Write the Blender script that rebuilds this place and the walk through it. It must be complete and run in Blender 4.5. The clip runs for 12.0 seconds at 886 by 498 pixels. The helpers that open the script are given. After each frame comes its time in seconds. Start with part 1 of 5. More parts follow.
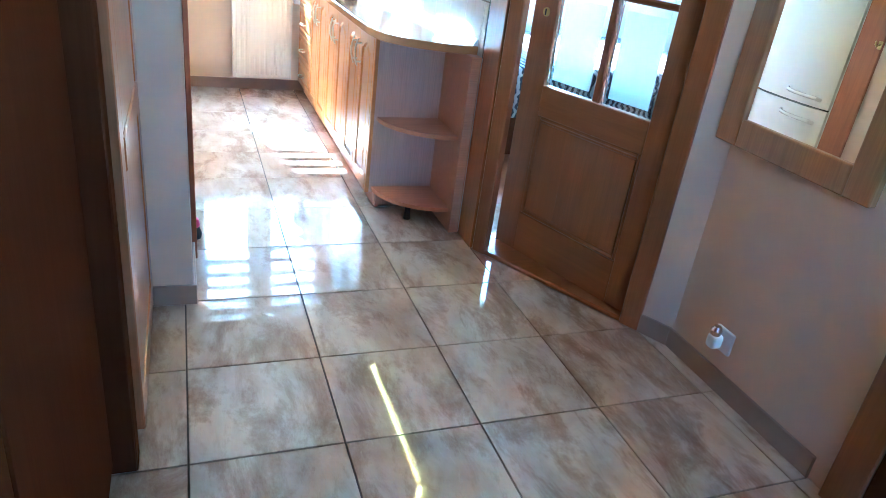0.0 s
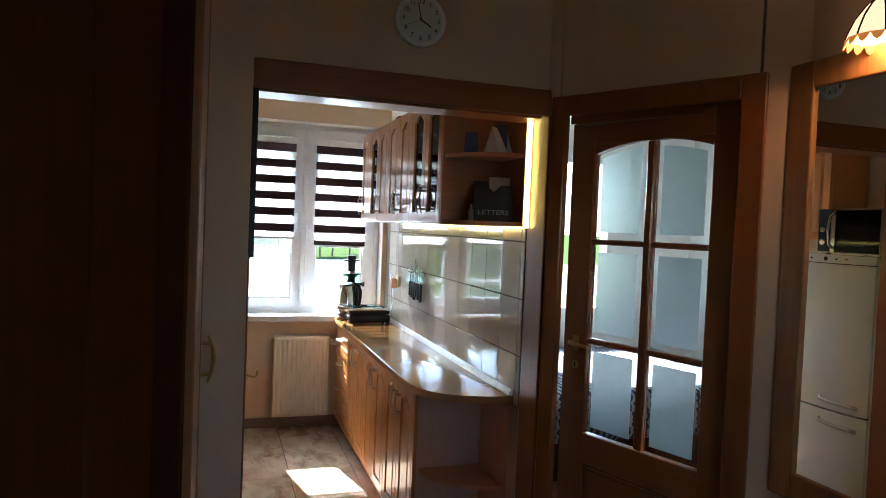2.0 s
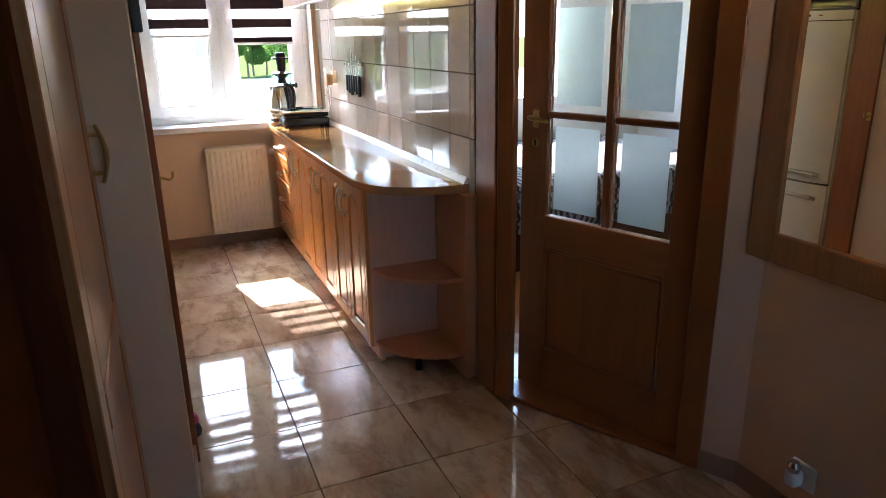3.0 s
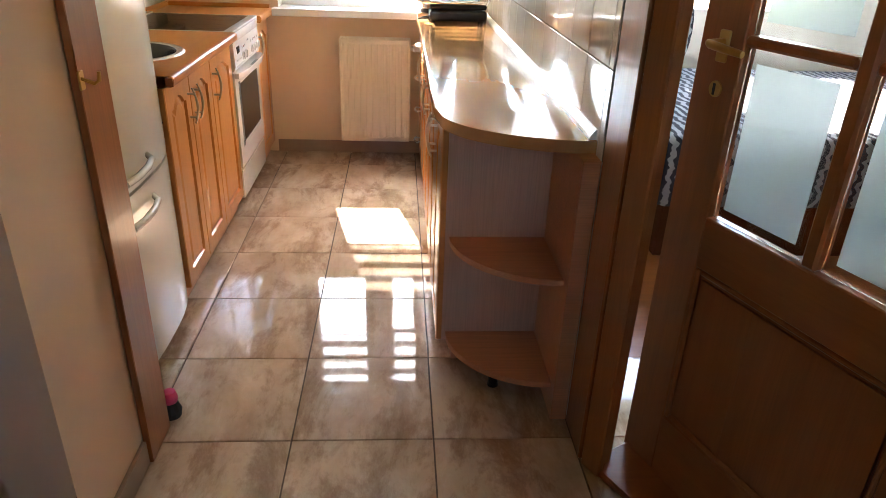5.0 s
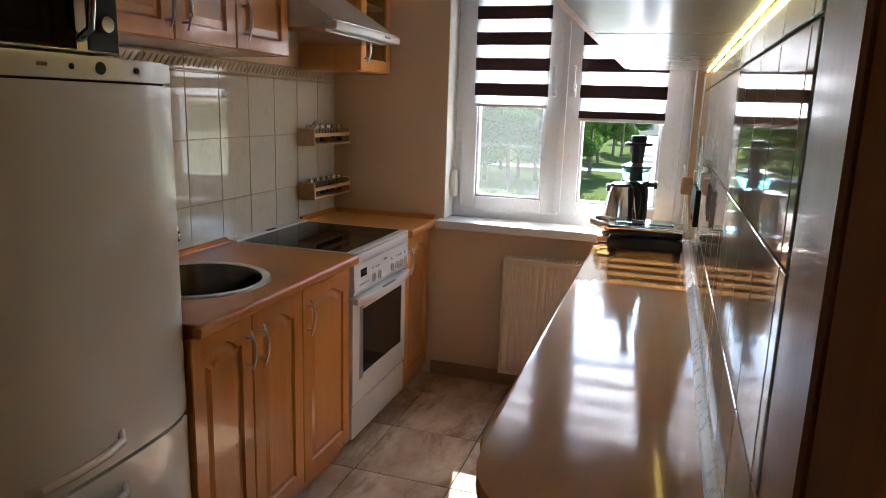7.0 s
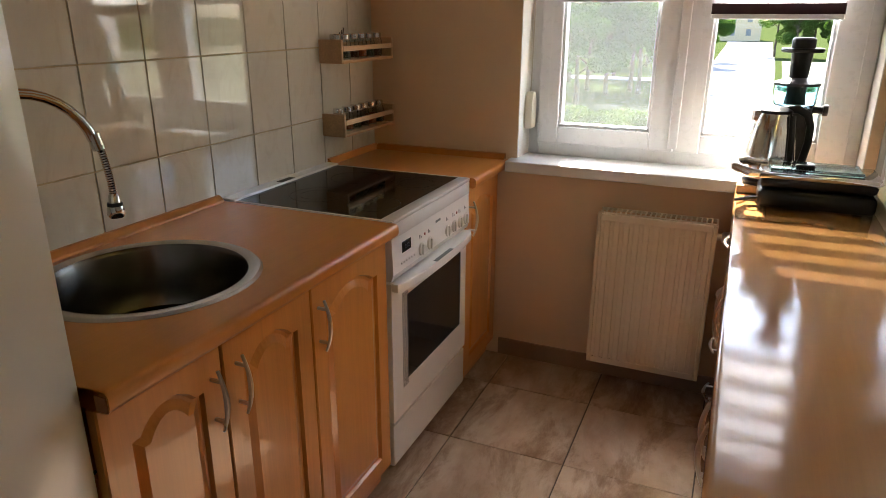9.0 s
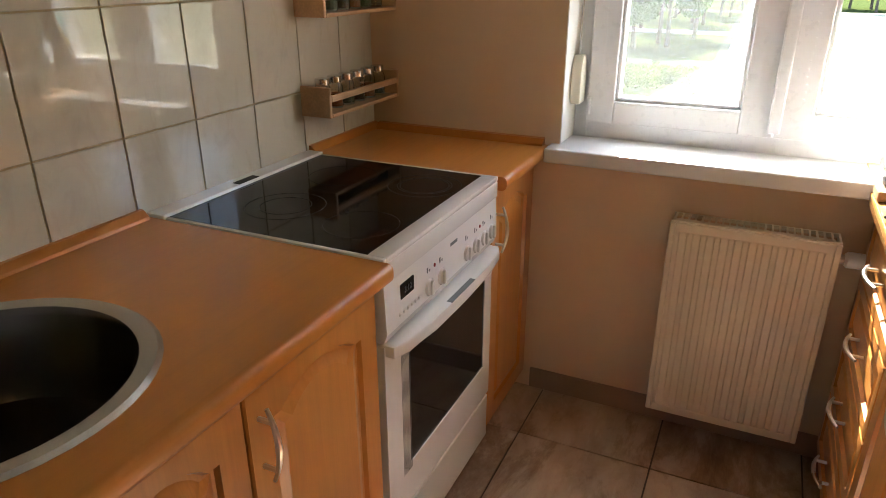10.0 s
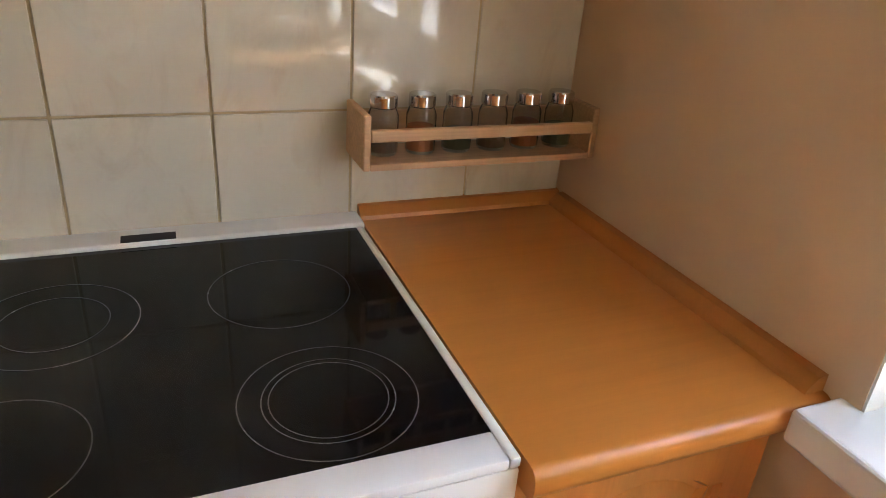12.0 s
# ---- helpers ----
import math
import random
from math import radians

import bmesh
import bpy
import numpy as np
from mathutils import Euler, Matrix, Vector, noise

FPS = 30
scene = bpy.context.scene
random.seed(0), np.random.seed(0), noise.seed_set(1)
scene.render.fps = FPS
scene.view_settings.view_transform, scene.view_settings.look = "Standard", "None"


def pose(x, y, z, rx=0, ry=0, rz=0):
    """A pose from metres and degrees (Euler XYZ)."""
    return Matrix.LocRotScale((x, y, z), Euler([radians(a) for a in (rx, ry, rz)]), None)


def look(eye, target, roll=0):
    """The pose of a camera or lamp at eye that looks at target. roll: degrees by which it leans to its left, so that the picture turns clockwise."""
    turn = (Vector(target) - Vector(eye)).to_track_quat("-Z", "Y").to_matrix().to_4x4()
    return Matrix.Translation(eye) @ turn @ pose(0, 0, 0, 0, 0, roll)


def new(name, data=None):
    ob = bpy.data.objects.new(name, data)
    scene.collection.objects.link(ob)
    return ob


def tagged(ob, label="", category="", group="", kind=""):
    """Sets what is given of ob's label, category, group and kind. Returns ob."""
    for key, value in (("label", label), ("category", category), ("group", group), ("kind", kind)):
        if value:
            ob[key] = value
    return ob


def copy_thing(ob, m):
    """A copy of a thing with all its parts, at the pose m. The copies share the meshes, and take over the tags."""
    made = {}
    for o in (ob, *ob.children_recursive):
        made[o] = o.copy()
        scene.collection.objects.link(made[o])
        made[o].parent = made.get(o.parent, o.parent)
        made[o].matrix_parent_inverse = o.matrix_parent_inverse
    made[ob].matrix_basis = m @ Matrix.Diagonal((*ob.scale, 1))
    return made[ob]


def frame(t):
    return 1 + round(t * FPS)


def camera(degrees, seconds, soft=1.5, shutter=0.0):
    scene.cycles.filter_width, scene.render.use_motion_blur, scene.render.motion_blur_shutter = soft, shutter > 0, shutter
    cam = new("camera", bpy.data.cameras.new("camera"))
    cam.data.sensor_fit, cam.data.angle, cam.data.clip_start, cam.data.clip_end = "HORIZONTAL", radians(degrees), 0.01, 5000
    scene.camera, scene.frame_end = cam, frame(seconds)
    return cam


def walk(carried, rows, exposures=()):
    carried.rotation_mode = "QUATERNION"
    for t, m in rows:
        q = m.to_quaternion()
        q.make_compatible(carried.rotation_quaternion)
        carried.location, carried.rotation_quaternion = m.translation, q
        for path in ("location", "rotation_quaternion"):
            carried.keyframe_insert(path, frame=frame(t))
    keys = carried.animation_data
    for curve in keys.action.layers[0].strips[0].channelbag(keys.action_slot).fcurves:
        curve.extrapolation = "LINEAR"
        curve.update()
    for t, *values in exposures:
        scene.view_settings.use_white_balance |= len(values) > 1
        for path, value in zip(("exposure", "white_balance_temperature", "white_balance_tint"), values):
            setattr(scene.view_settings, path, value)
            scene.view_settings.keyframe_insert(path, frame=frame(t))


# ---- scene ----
cam = camera(66.3, 12.0, 0.65)
PATH = [
    (0, (0.034, -2.986, 1.301), (0.724, -1.32, 0.434), 7.7),
    (0.5, (0.004, -2.984, 1.417), (0.585, -1.17, 0.808), 4.4),
    (0.7, (-0.02, -2.986, 1.472), (0.559, -1.137, 0.976), 4.1),
    (1, (-0.022, -2.988, 1.514), (0.547, -1.092, 1.228), 4.5),
    (1.5, (-0.09, -3.015, 1.607), (0.513, -1.115, 1.45), 3.7),
    (2, (-0.057, -2.986, 1.577), (0.57, -1.087, 1.511), 2.4),
    (2.5, (0.017, -2.885, 1.502), (0.683, -1.035, 1.137), 0.6),
    (3, (0.048, -2.709, 1.418), (0.788, -0.951, 0.817), -1.0),
    (3.2, (0.067, -2.64, 1.402), (0.844, -0.923, 0.732), -1.1),
    (4.8, (0.651, -1.999, 1.344), (0.869, -0.204, 0.49), 3.1),
    (5, (0.694, -1.904, 1.326), (0.828, -0.106, 0.459), 2.2),
    (5.5, (0.863, -1.697, 1.339), (0.731, 0.096, 0.463), 7.9),
    (6, (0.992, -1.483, 1.366), (0.601, 0.319, 0.593), 2.8),
    (6.5, (1.058, -1.229, 1.424), (0.557, 0.623, 0.862), 3.2),
    (7, (1.074, -1.054, 1.43), (0.471, 0.809, 1.017), 1.8),
    (7.2, (1.116, -1.0, 1.448), (0.428, 0.836, 1.05), 2.9),
    (8.8, (0.813, -0.368, 1.4), (0.077, 1.382, 0.773), 1.2),
    (9, (0.778, -0.266, 1.386), (0.028, 1.47, 0.734), 0.2),
    (9.5, (0.656, 0.024, 1.364), (-0.2, 1.68, 0.639), 0.9),
    (10, (0.524, 0.328, 1.347), (-0.259, 1.999, 0.574), -0.1),
    (10.5, (0.518, 0.623, 1.349), (-0.382, 2.232, 0.572), 0.3),
    (11, (0.492, 0.95, 1.337), (-0.643, 2.389, 0.537), -0.1),
    (11.5, (0.442, 1.309, 1.319), (-0.882, 2.61, 0.575), 2.5),
    (12, (0.353, 1.61, 1.288), (-1.297, 2.339, 0.424), 4.6),
]
EXPOSURES = [(0.0, 6.0, 3800, -8), (0.5, 4.6, 4050, 3), (1.0, 3.9, 4600, 4), (1.5, 3.68, 5050, 4), (2.0, 3.4, 5250, 3), (2.5, 3.5, 5450, 5), (3.0, 3.85, 5650, 10), (4.8, 4.42, 6200, 8), (5.5, 4.28, 6200, 8), (6.0, 3.75, 6000, 10), (7.0, 2.8, 5900, 10), (9.0, 2.85, 6500, 10), (9.5, 3.15, 6600, 10), (10.0, 3.2, 6400, 10), (10.5, 3.1, 6300, 10), (11.0, 3.05, 6300, 10), (12.0, 3.7, 6100, 10)]
walk(cam, [(t, look(eye, target, roll)) for t, eye, target, roll in PATH], EXPOSURES)

# ---- world, sun, lamps ----
world = bpy.data.worlds.new("sky")
scene.world = world
world.use_nodes = True
_n, _l = world.node_tree.nodes, world.node_tree.links
SUN = Vector((-0.22, 1.0, 0.98)).normalized()
_sky = _n.new("ShaderNodeTexSky")
_sky.sky_type, _sky.sun_disc = "NISHITA", False
_sky.sun_elevation = math.asin(SUN.z)
_sky.sun_rotation = math.atan2(SUN.x, SUN.y)
_l.new(_sky.outputs[0], _n["Background"].inputs[0])
_n["Background"].inputs[1].default_value = 0.15
_sl = bpy.data.lights.new("sun", "SUN")
_sl.energy, _sl.angle, _sl.color = 5.0, radians(0.5), (1.0, 0.95, 0.86)
new("sun", _sl).matrix_world = look(SUN * 30, (0, 0, 0))


def lamp(name, place, watts, colour, radius):
    d = bpy.data.lights.new(name, "POINT")
    d.energy, d.color, d.shadow_soft_size = watts, colour, radius
    ob = new(name, d)
    ob.location = place
    return ob


lamp("sconce_light", (1.575, -1.632, 2.13), 0.2, (1.0, 0.62, 0.30), 0.03)

# ---- materials ----


class Mat:
    """A node material under construction."""

    def __init__(self, name, rough=0.5, metal=0.0, spec=0.5, coat=0.0):
        self.m = bpy.data.materials.new(name)
        self.m.use_nodes = True
        self.n, self.l = self.m.node_tree.nodes, self.m.node_tree.links
        self.b = self.n["Principled BSDF"]
        self.b.inputs["Roughness"].default_value = rough
        self.b.inputs["Metallic"].default_value = metal
        self.b.inputs["Specular IOR Level"].default_value = spec
        self.b.inputs["Coat Weight"].default_value = coat
        self.b.inputs["Coat Roughness"].default_value = 0.06
        self.vec = None

    def node(self, kind, **sets):
        nd = self.n.new(kind)
        for k, v in sets.items():
            nd.inputs[k].default_value = v
        return nd

    def coords(self, scale=(1, 1, 1), rot=(0, 0, 0), shuffle=True):
        tc = self.n.new("ShaderNodeTexCoord")
        mp = self.node("ShaderNodeMapping")
        mp.inputs["Scale"].default_value = scale
        mp.inputs["Rotation"].default_value = rot
        if shuffle:
            oi = self.n.new("ShaderNodeObjectInfo")
            mul = self.n.new("ShaderNodeVectorMath")
            mul.operation = "MULTIPLY_ADD"
            mul.inputs[1].default_value = (17.0, 31.0, 23.0)
            self.l.new(oi.outputs["Random"], mul.inputs[0])
            self.l.new(tc.outputs["Object"], mul.inputs[2])
            self.l.new(mul.outputs[0], mp.inputs["Vector"])
        else:
            self.l.new(tc.outputs["Object"], mp.inputs["Vector"])
        return mp.outputs[0]

    def noise(self, vec, scale, detail=4.0, rough=0.55, distort=0.0):
        nd = self.node("ShaderNodeTexNoise", Scale=scale, Detail=detail, Roughness=rough, Distortion=distort)
        self.l.new(vec, nd.inputs["Vector"])
        return nd.outputs["Fac"]

    def ramp(self, fac, *stops):
        nd = self.n.new("ShaderNodeValToRGB")
        e = nd.color_ramp.elements
        while len(e) < len(stops):
            e.new(0.5)
        for el, (p, c) in zip(e, stops):
            el.position, el.color = p, (*c, 1) if len(c) == 3 else c
        self.l.new(fac, nd.inputs[0])
        return nd.outputs[0]

    def mix(self, fac, a, b, mode="MIX"):
        nd = self.n.new("ShaderNodeMix")
        nd.data_type, nd.blend_type = "RGBA", mode
        for s, v in ((nd.inputs[0], fac), (nd.inputs[6], a), (nd.inputs[7], b)):
            if isinstance(v, (int, float)):
                s.default_value = v
            elif isinstance(v, tuple):
                s.default_value = (*v, 1)
            else:
                self.l.new(v, s)
        return nd.outputs[2]

    def colour(self, out):
        if isinstance(out, tuple):
            self.b.inputs["Base Color"].default_value = (*out, 1)
        else:
            self.l.new(out, self.b.inputs["Base Color"])
        return self

    def gloss(self, fac, low, high):
        nd = self.node("ShaderNodeMapRange")
        nd.inputs[3].default_value, nd.inputs[4].default_value = low, high
        self.l.new(fac, nd.inputs[0])
        self.l.new(nd.outputs[0], self.b.inputs["Roughness"])
        return self

    def bump(self, fac, strength, dist=0.002):
        nd = self.node("ShaderNodeBump", Strength=strength, Distance=dist)
        self.l.new(fac, nd.inputs["Height"])
        self.l.new(nd.outputs[0], self.b.inputs["Normal"])
        return self


def tone(c, k):
    return tuple(min(1, v * k) for v in c)


def wood(name, c, axis="z", rough=0.35, coat=0.3, contrast=1.0, pores=0.5, spec=0.5):
    m = Mat(name, rough, spec=spec, coat=coat)
    stretch = {"x": (0.9, 14, 14), "y": (14, 0.9, 14), "z": (14, 14, 0.9)}[axis]
    fine = tuple(4.5 * s if s > 1 else 2 * s for s in stretch)
    g = m.noise(m.coords(stretch), 1.6, 5, 0.6, 1.2)
    f = m.noise(m.coords(fine), 3.0, 3, 0.6, 0.2)
    big = m.noise(m.coords((1, 1, 1)), 1.7, 2)
    k = contrast
    a = m.ramp(g, (0.25, tone(c, 1 - 0.32 * k)), (0.5, c), (0.75, tone(c, 1 + 0.22 * k)))
    b = m.mix(m.ramp(f, (0.42, (0, 0, 0)), (0.62, (pores,) * 3)), a, tone(c, 0.72))
    m.colour(m.mix(m.ramp(big, (0.35, (0, 0, 0)), (0.7, (0.35, 0.35, 0.35))), b, tone(c, 1.25)))
    m.gloss(f, rough * 0.85, rough * 1.2).bump(f, 0.12, 0.0006)
    return m.m


def paint(name, c, rough=0.7, grain=0.35, stain=0.06):
    m = Mat(name, rough)
    v = m.coords()
    big, mid = m.noise(v, 1.3, 4), m.noise(v, 6, 4)
    m.colour(m.mix(m.ramp(mid, (0.35, (0, 0, 0)), (0.75, (0.6, 0.6, 0.6))), m.mix(m.ramp(big, (0.3, (0, 0, 0)), (0.7, (1, 1, 1))), tone(c, 1 - stain), tone(c, 1 + stain)), tone(c, 1 - 0.7 * stain)))
    m.bump(m.noise(v, 320, 3), grain, 0.0008)
    return m.m


def plain(name, c, rough=0.4, metal=0.0, coat=0.0, wear=0.06, scale=40, spec=0.5):
    m = Mat(name, rough, metal, spec, coat=coat)
    v = m.coords()
    f, g = m.noise(v, scale, 4), m.noise(v, 5, 3)
    m.colour(m.mix(g, tone(c, 1 - wear), tone(c, 1 + wear)))
    m.gloss(f, rough * 0.8, min(1, rough * 1.25))
    return m.m


def metal(name, c, rough=0.2, brushed=None):
    m = Mat(name, rough, 1.0)
    v = m.coords({"z": (1, 1, 30), "x": (30, 1, 1), "o": (3, 3, 1), None: (1, 1, 1)}[brushed] if brushed != "z" else (60, 60, 1))
    f = m.noise(v, 8, 4)
    m.colour(m.mix(f, tone(c, 0.97), tone(c, 1.02)))
    m.gloss(f, rough * 0.92, rough * 1.08)
    return m.m


def glow(name, c, strength):
    m = bpy.data.materials.new(name)
    m.use_nodes = True
    b = m.node_tree.nodes["Principled BSDF"]
    b.inputs["Base Color"].default_value = (*c, 1)
    b.inputs["Emission Color"].default_value = (*c, 1)
    b.inputs["Emission Strength"].default_value = strength
    return m


def glass(name, c=(1, 1, 1), rough=0.0, ior=1.45):
    m = Mat(name, rough)
    m.b.inputs["Transmission Weight"].default_value = 1.0
    m.b.inputs["IOR"].default_value = ior
    m.colour(c)
    return m.m


def floor_tile():
    """Tan stone tile with ragged brown streaks along its length and cloudy patches."""
    m = Mat("floor_tile", 0.09, spec=0.6)
    patch = m.noise(m.coords((1.4, 0.8, 1), (0, 0, 0.12)), 3.4, 6, 0.62, 0.4)
    streak = m.noise(m.coords((1.8, 0.75, 1), (0, 0, 0.14)), 3.3, 10, 0.70, 0.35)
    fine = m.noise(m.coords((2.8, 1.0, 1), (0, 0, 0.14)), 8, 9, 0.74, 0.5)
    base = m.ramp(patch, (0.30, (0.36, 0.255, 0.178)), (0.50, (0.485, 0.365, 0.27)), (0.70, (0.60, 0.475, 0.365)))
    brown = m.ramp(streak, (0.49, (0, 0, 0)), (0.55, (0.40, 0.40, 0.40)), (0.66, (0.82, 0.82, 0.82)))
    a = m.mix(brown, base, (0.21, 0.12, 0.072))
    b = m.mix(m.ramp(fine, (0.52, (0, 0, 0)), (0.70, (0.38, 0.38, 0.38))), a, (0.235, 0.14, 0.088))
    m.colour(m.mix(m.ramp(fine, (0.28, (0.45, 0.45, 0.45)), (0.42, (0, 0, 0))), b, (0.64, 0.53, 0.425)))
    m.gloss(streak, 0.025, 0.06).bump(fine, 0.012, 0.0004)
    return m.m


def wall_tile(name, c, vein_c):
    m = Mat(name, 0.06, spec=0.6)
    v = m.noise(m.coords((1, 2.4, 1.2), (0.7, 0, 0)), 5.0, 6, 0.6, 2.0)
    w = m.noise(m.coords(), 3.0, 3)
    m.colour(m.mix(m.ramp(v, (0.50, (0, 0, 0)), (0.74, (0.38, 0.38, 0.38))), m.mix(w, tone(c, 0.95), tone(c, 1.04)), vein_c))
    m.gloss(w, 0.02, 0.06).bump(m.noise(m.coords(), 7, 2), 0.05, 0.003)
    return m.m


def foliage(name, c):
    m = Mat(name, 0.7, spec=0.12)
    m.b.inputs["Subsurface Weight"].default_value = 0.0
    g = m.n.new("ShaderNodeNewGeometry")
    m.colour(m.ramp(g.outputs["Random Per Island"], (0.0, tone(c, 0.5)), (0.5, c), (1.0, tone(c, 1.7))))
    t = m.node("ShaderNodeBsdfTranslucent", Color=(c[0] * 1.9, c[1] * 1.8, c[2] * 1.2, 1))
    mx = m.node("ShaderNodeMixShader", Fac=0.5)
    m.l.new(m.b.outputs[0], mx.inputs[1])
    m.l.new(t.outputs[0], mx.inputs[2])
    m.l.new(mx.outputs[0], m.n["Material Output"].inputs[0])
    return m.m


def ground_mat(name, a, b, scale):
    m = Mat(name, 0.95, spec=0.0)
    v = m.coords(shuffle=False)
    f, g = m.noise(v, scale, 6, 0.7), m.noise(v, scale * 0.07, 4)
    m.colour(m.mix(g, m.mix(f, a, b), tone(b, 0.8)))
    m.bump(f, 0.6, 0.03)
    return m.m


def zebra():
    m = Mat("zebra_cloth", 0.9)
    w = m.n.new("ShaderNodeTexWave")
    w.inputs["Scale"].default_value, w.inputs["Distortion"].default_value, w.inputs["Detail"].default_value = 5.0, 5.0, 1.5
    m.l.new(m.coords((1.4, 2.6, 6.0)), w.inputs["Vector"])
    m.colour(m.ramp(w.outputs["Fac"], (0.46, (0.02, 0.02, 0.03)), (0.54, (0.28, 0.28, 0.29))))
    return m.m


def frosted():
    m = Mat("frosted_glass", 0.6, spec=0.3)
    m.colour((0.80, 0.90, 0.92))
    m.b.inputs["Transmission Weight"].default_value = 1.0
    m.b.inputs["IOR"].default_value = 1.12
    t = m.node("ShaderNodeBsdfTranslucent", Color=(0.62, 0.70, 0.71, 1))
    mx = m.node("ShaderNodeMixShader", Fac=0.5)
    m.l.new(m.b.outputs[0], mx.inputs[1])
    m.l.new(t.outputs[0], mx.inputs[2])
    m.l.new(mx.outputs[0], m.n["Material Output"].inputs[0])
    return m.m


def hazy():
    m = Mat("dusty_glass", 0.0)
    m.b.inputs["Transmission Weight"].default_value = 1.0
    t = m.node("ShaderNodeBsdfTranslucent", Color=(0.9, 0.93, 0.95, 1))
    p = m.node("ShaderNodeBsdfTransparent")
    mx, mx2 = m.node("ShaderNodeMixShader", Fac=0.85), m.node("ShaderNodeMixShader", Fac=0.022)
    m.l.new(m.b.outputs[0], mx.inputs[1])
    m.l.new(p.outputs[0], mx.inputs[2])
    m.l.new(mx.outputs[0], mx2.inputs[1])
    m.l.new(t.outputs[0], mx2.inputs[2])
    m.l.new(mx2.outputs[0], m.n["Material Output"].inputs[0])
    return m.m


def sheer():
    m = Mat("sheer_blind", 0.8)
    m.colour((0.9, 0.9, 0.92))
    t = m.node("ShaderNodeBsdfTranslucent", Color=(0.95, 0.95, 0.97, 1))
    p = m.node("ShaderNodeBsdfTransparent")
    mx, mx2 = m.node("ShaderNodeMixShader", Fac=0.6), m.node("ShaderNodeMixShader", Fac=0.35)
    m.l.new(m.b.outputs[0], mx.inputs[1])
    m.l.new(t.outputs[0], mx.inputs[2])
    m.l.new(mx.outputs[0], mx2.inputs[1])
    m.l.new(p.outputs[0], mx2.inputs[2])
    m.l.new(mx2.outputs[0], m.n["Material Output"].inputs[0])
    return m.m


HONEY = (0.55, 0.225, 0.050)
M_DOOR = wood("honey_beech_front", HONEY, "z", 0.30, 0.4, 0.55, 0.2)
M_DOOR_H = wood("honey_beech_rail", HONEY, "y", 0.30, 0.4, 0.7)
M_TOP = wood("beech_worktop", (0.52, 0.195, 0.034), "y", 0.34, 0.08, 0.25, 0.10, 0.4)
M_TOP_R = wood("pale_worktop", (0.41, 0.200, 0.068), "y", 0.105, 0.15, 0.22, 0.10, 0.4)
M_SHELF = wood("reddish_shelf_board", (0.54, 0.235, 0.11), "x", 0.4, 0.08, 0.45, 0.5, 0.3)
M_PANEL = wood("pale_pinkish_board", (0.58, 0.36, 0.26), "z", 0.5, 0.0, 0.2, 0.5, 0.2)
M_CASE = wood("pine_casing", (0.265, 0.083, 0.020), "z", 0.32, 0.15, 0.8, 0.3, 0.45)
M_CASE_Y = wood("pine_casing_lying", (0.265, 0.083, 0.020), "x", 0.32, 0.15, 0.8, 0.3, 0.45)
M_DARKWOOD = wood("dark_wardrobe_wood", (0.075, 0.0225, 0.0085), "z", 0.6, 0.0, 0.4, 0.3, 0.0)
M_WARD = wood("wardrobe_wood", (0.36, 0.14, 0.045), "z", 0.35, 0.25, 0.8, 0.5, 0.35)
M_RACK = wood("light_beech", (0.56, 0.34, 0.18), "y", 0.5, 0.0, 0.6)
M_MIRRORWOOD = wood("mirror_pine", (0.38, 0.17, 0.05), "z", 0.35, 0.3, 1.0)
M_PEACH = paint("peach_wall_paint", (0.74, 0.54, 0.345))
M_HALL = paint("hall_wall_paint", (0.70, 0.48, 0.32))
M_WHITE = paint("white_wall_paint", (0.80, 0.78, 0.72), 0.75)
M_CEIL = paint("ceiling_paint", (0.80, 0.79, 0.75), 0.8)
M_PVC = plain("white_pvc", (0.82, 0.83, 0.84), 0.28, wear=0.03)
# White boards painted grey to tone down the strip light on them.
M_UNDER = plain("greyed_white_laminate", (0.42, 0.42, 0.40), 0.16, wear=0.05)
M_SILL = plain("white_sill", (0.80, 0.80, 0.79), 0.22, wear=0.04)
M_ENAMEL = plain("white_enamel", (0.76, 0.74, 0.70), 0.22, coat=0.3, wear=0.03)
M_FRIDGE = plain("fridge_enamel", (0.67, 0.65, 0.58), 0.22, coat=0.3, wear=0.03)
M_RAD = plain("radiator_enamel", (0.73, 0.64, 0.49), 0.32, wear=0.04)
M_CREAM = plain("cream_plastic", (0.72, 0.68, 0.55), 0.4)
M_BLACK = plain("black_plastic", (0.010, 0.010, 0.011), 0.35, wear=0.2, spec=0.3)
# Near-black colour that paints the shade in gaps, slots and hollows.
M_DARK = plain("painted_gap_shade", (0.02, 0.016, 0.013), 0.8, wear=0.2)
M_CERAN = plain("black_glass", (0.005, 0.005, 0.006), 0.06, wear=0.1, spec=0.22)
M_RING = plain("printed_ring", (0.10, 0.095, 0.09), 0.25)
M_OVEN = plain("oven_window", (0.02, 0.018, 0.017), 0.06)
M_PRINT = plain("grey_print", (0.10, 0.10, 0.10), 0.5)
M_REDLED = plain("red_lamp", (0.25, 0.02, 0.02), 0.3)
M_CHROME = metal("chrome", (0.62, 0.62, 0.63), 0.10)
M_NICKEL = metal("satin_nickel", (0.62, 0.58, 0.52), 0.28)
M_STEEL = metal("brushed_steel", (0.55, 0.53, 0.50), 0.26, "o")
M_KETTLE = metal("kettle_steel", (0.72, 0.70, 0.66), 0.16, "z")
# Bowl steel painted far darker than the rim, standing in for dark reflections.
M_SINK = metal("shaded_sink_steel", (0.10, 0.092, 0.085), 0.25, "o")
M_BRASS = metal("brass", (0.510, 0.330, 0.108), 0.30)
M_GLASS = glass("clear_glass")
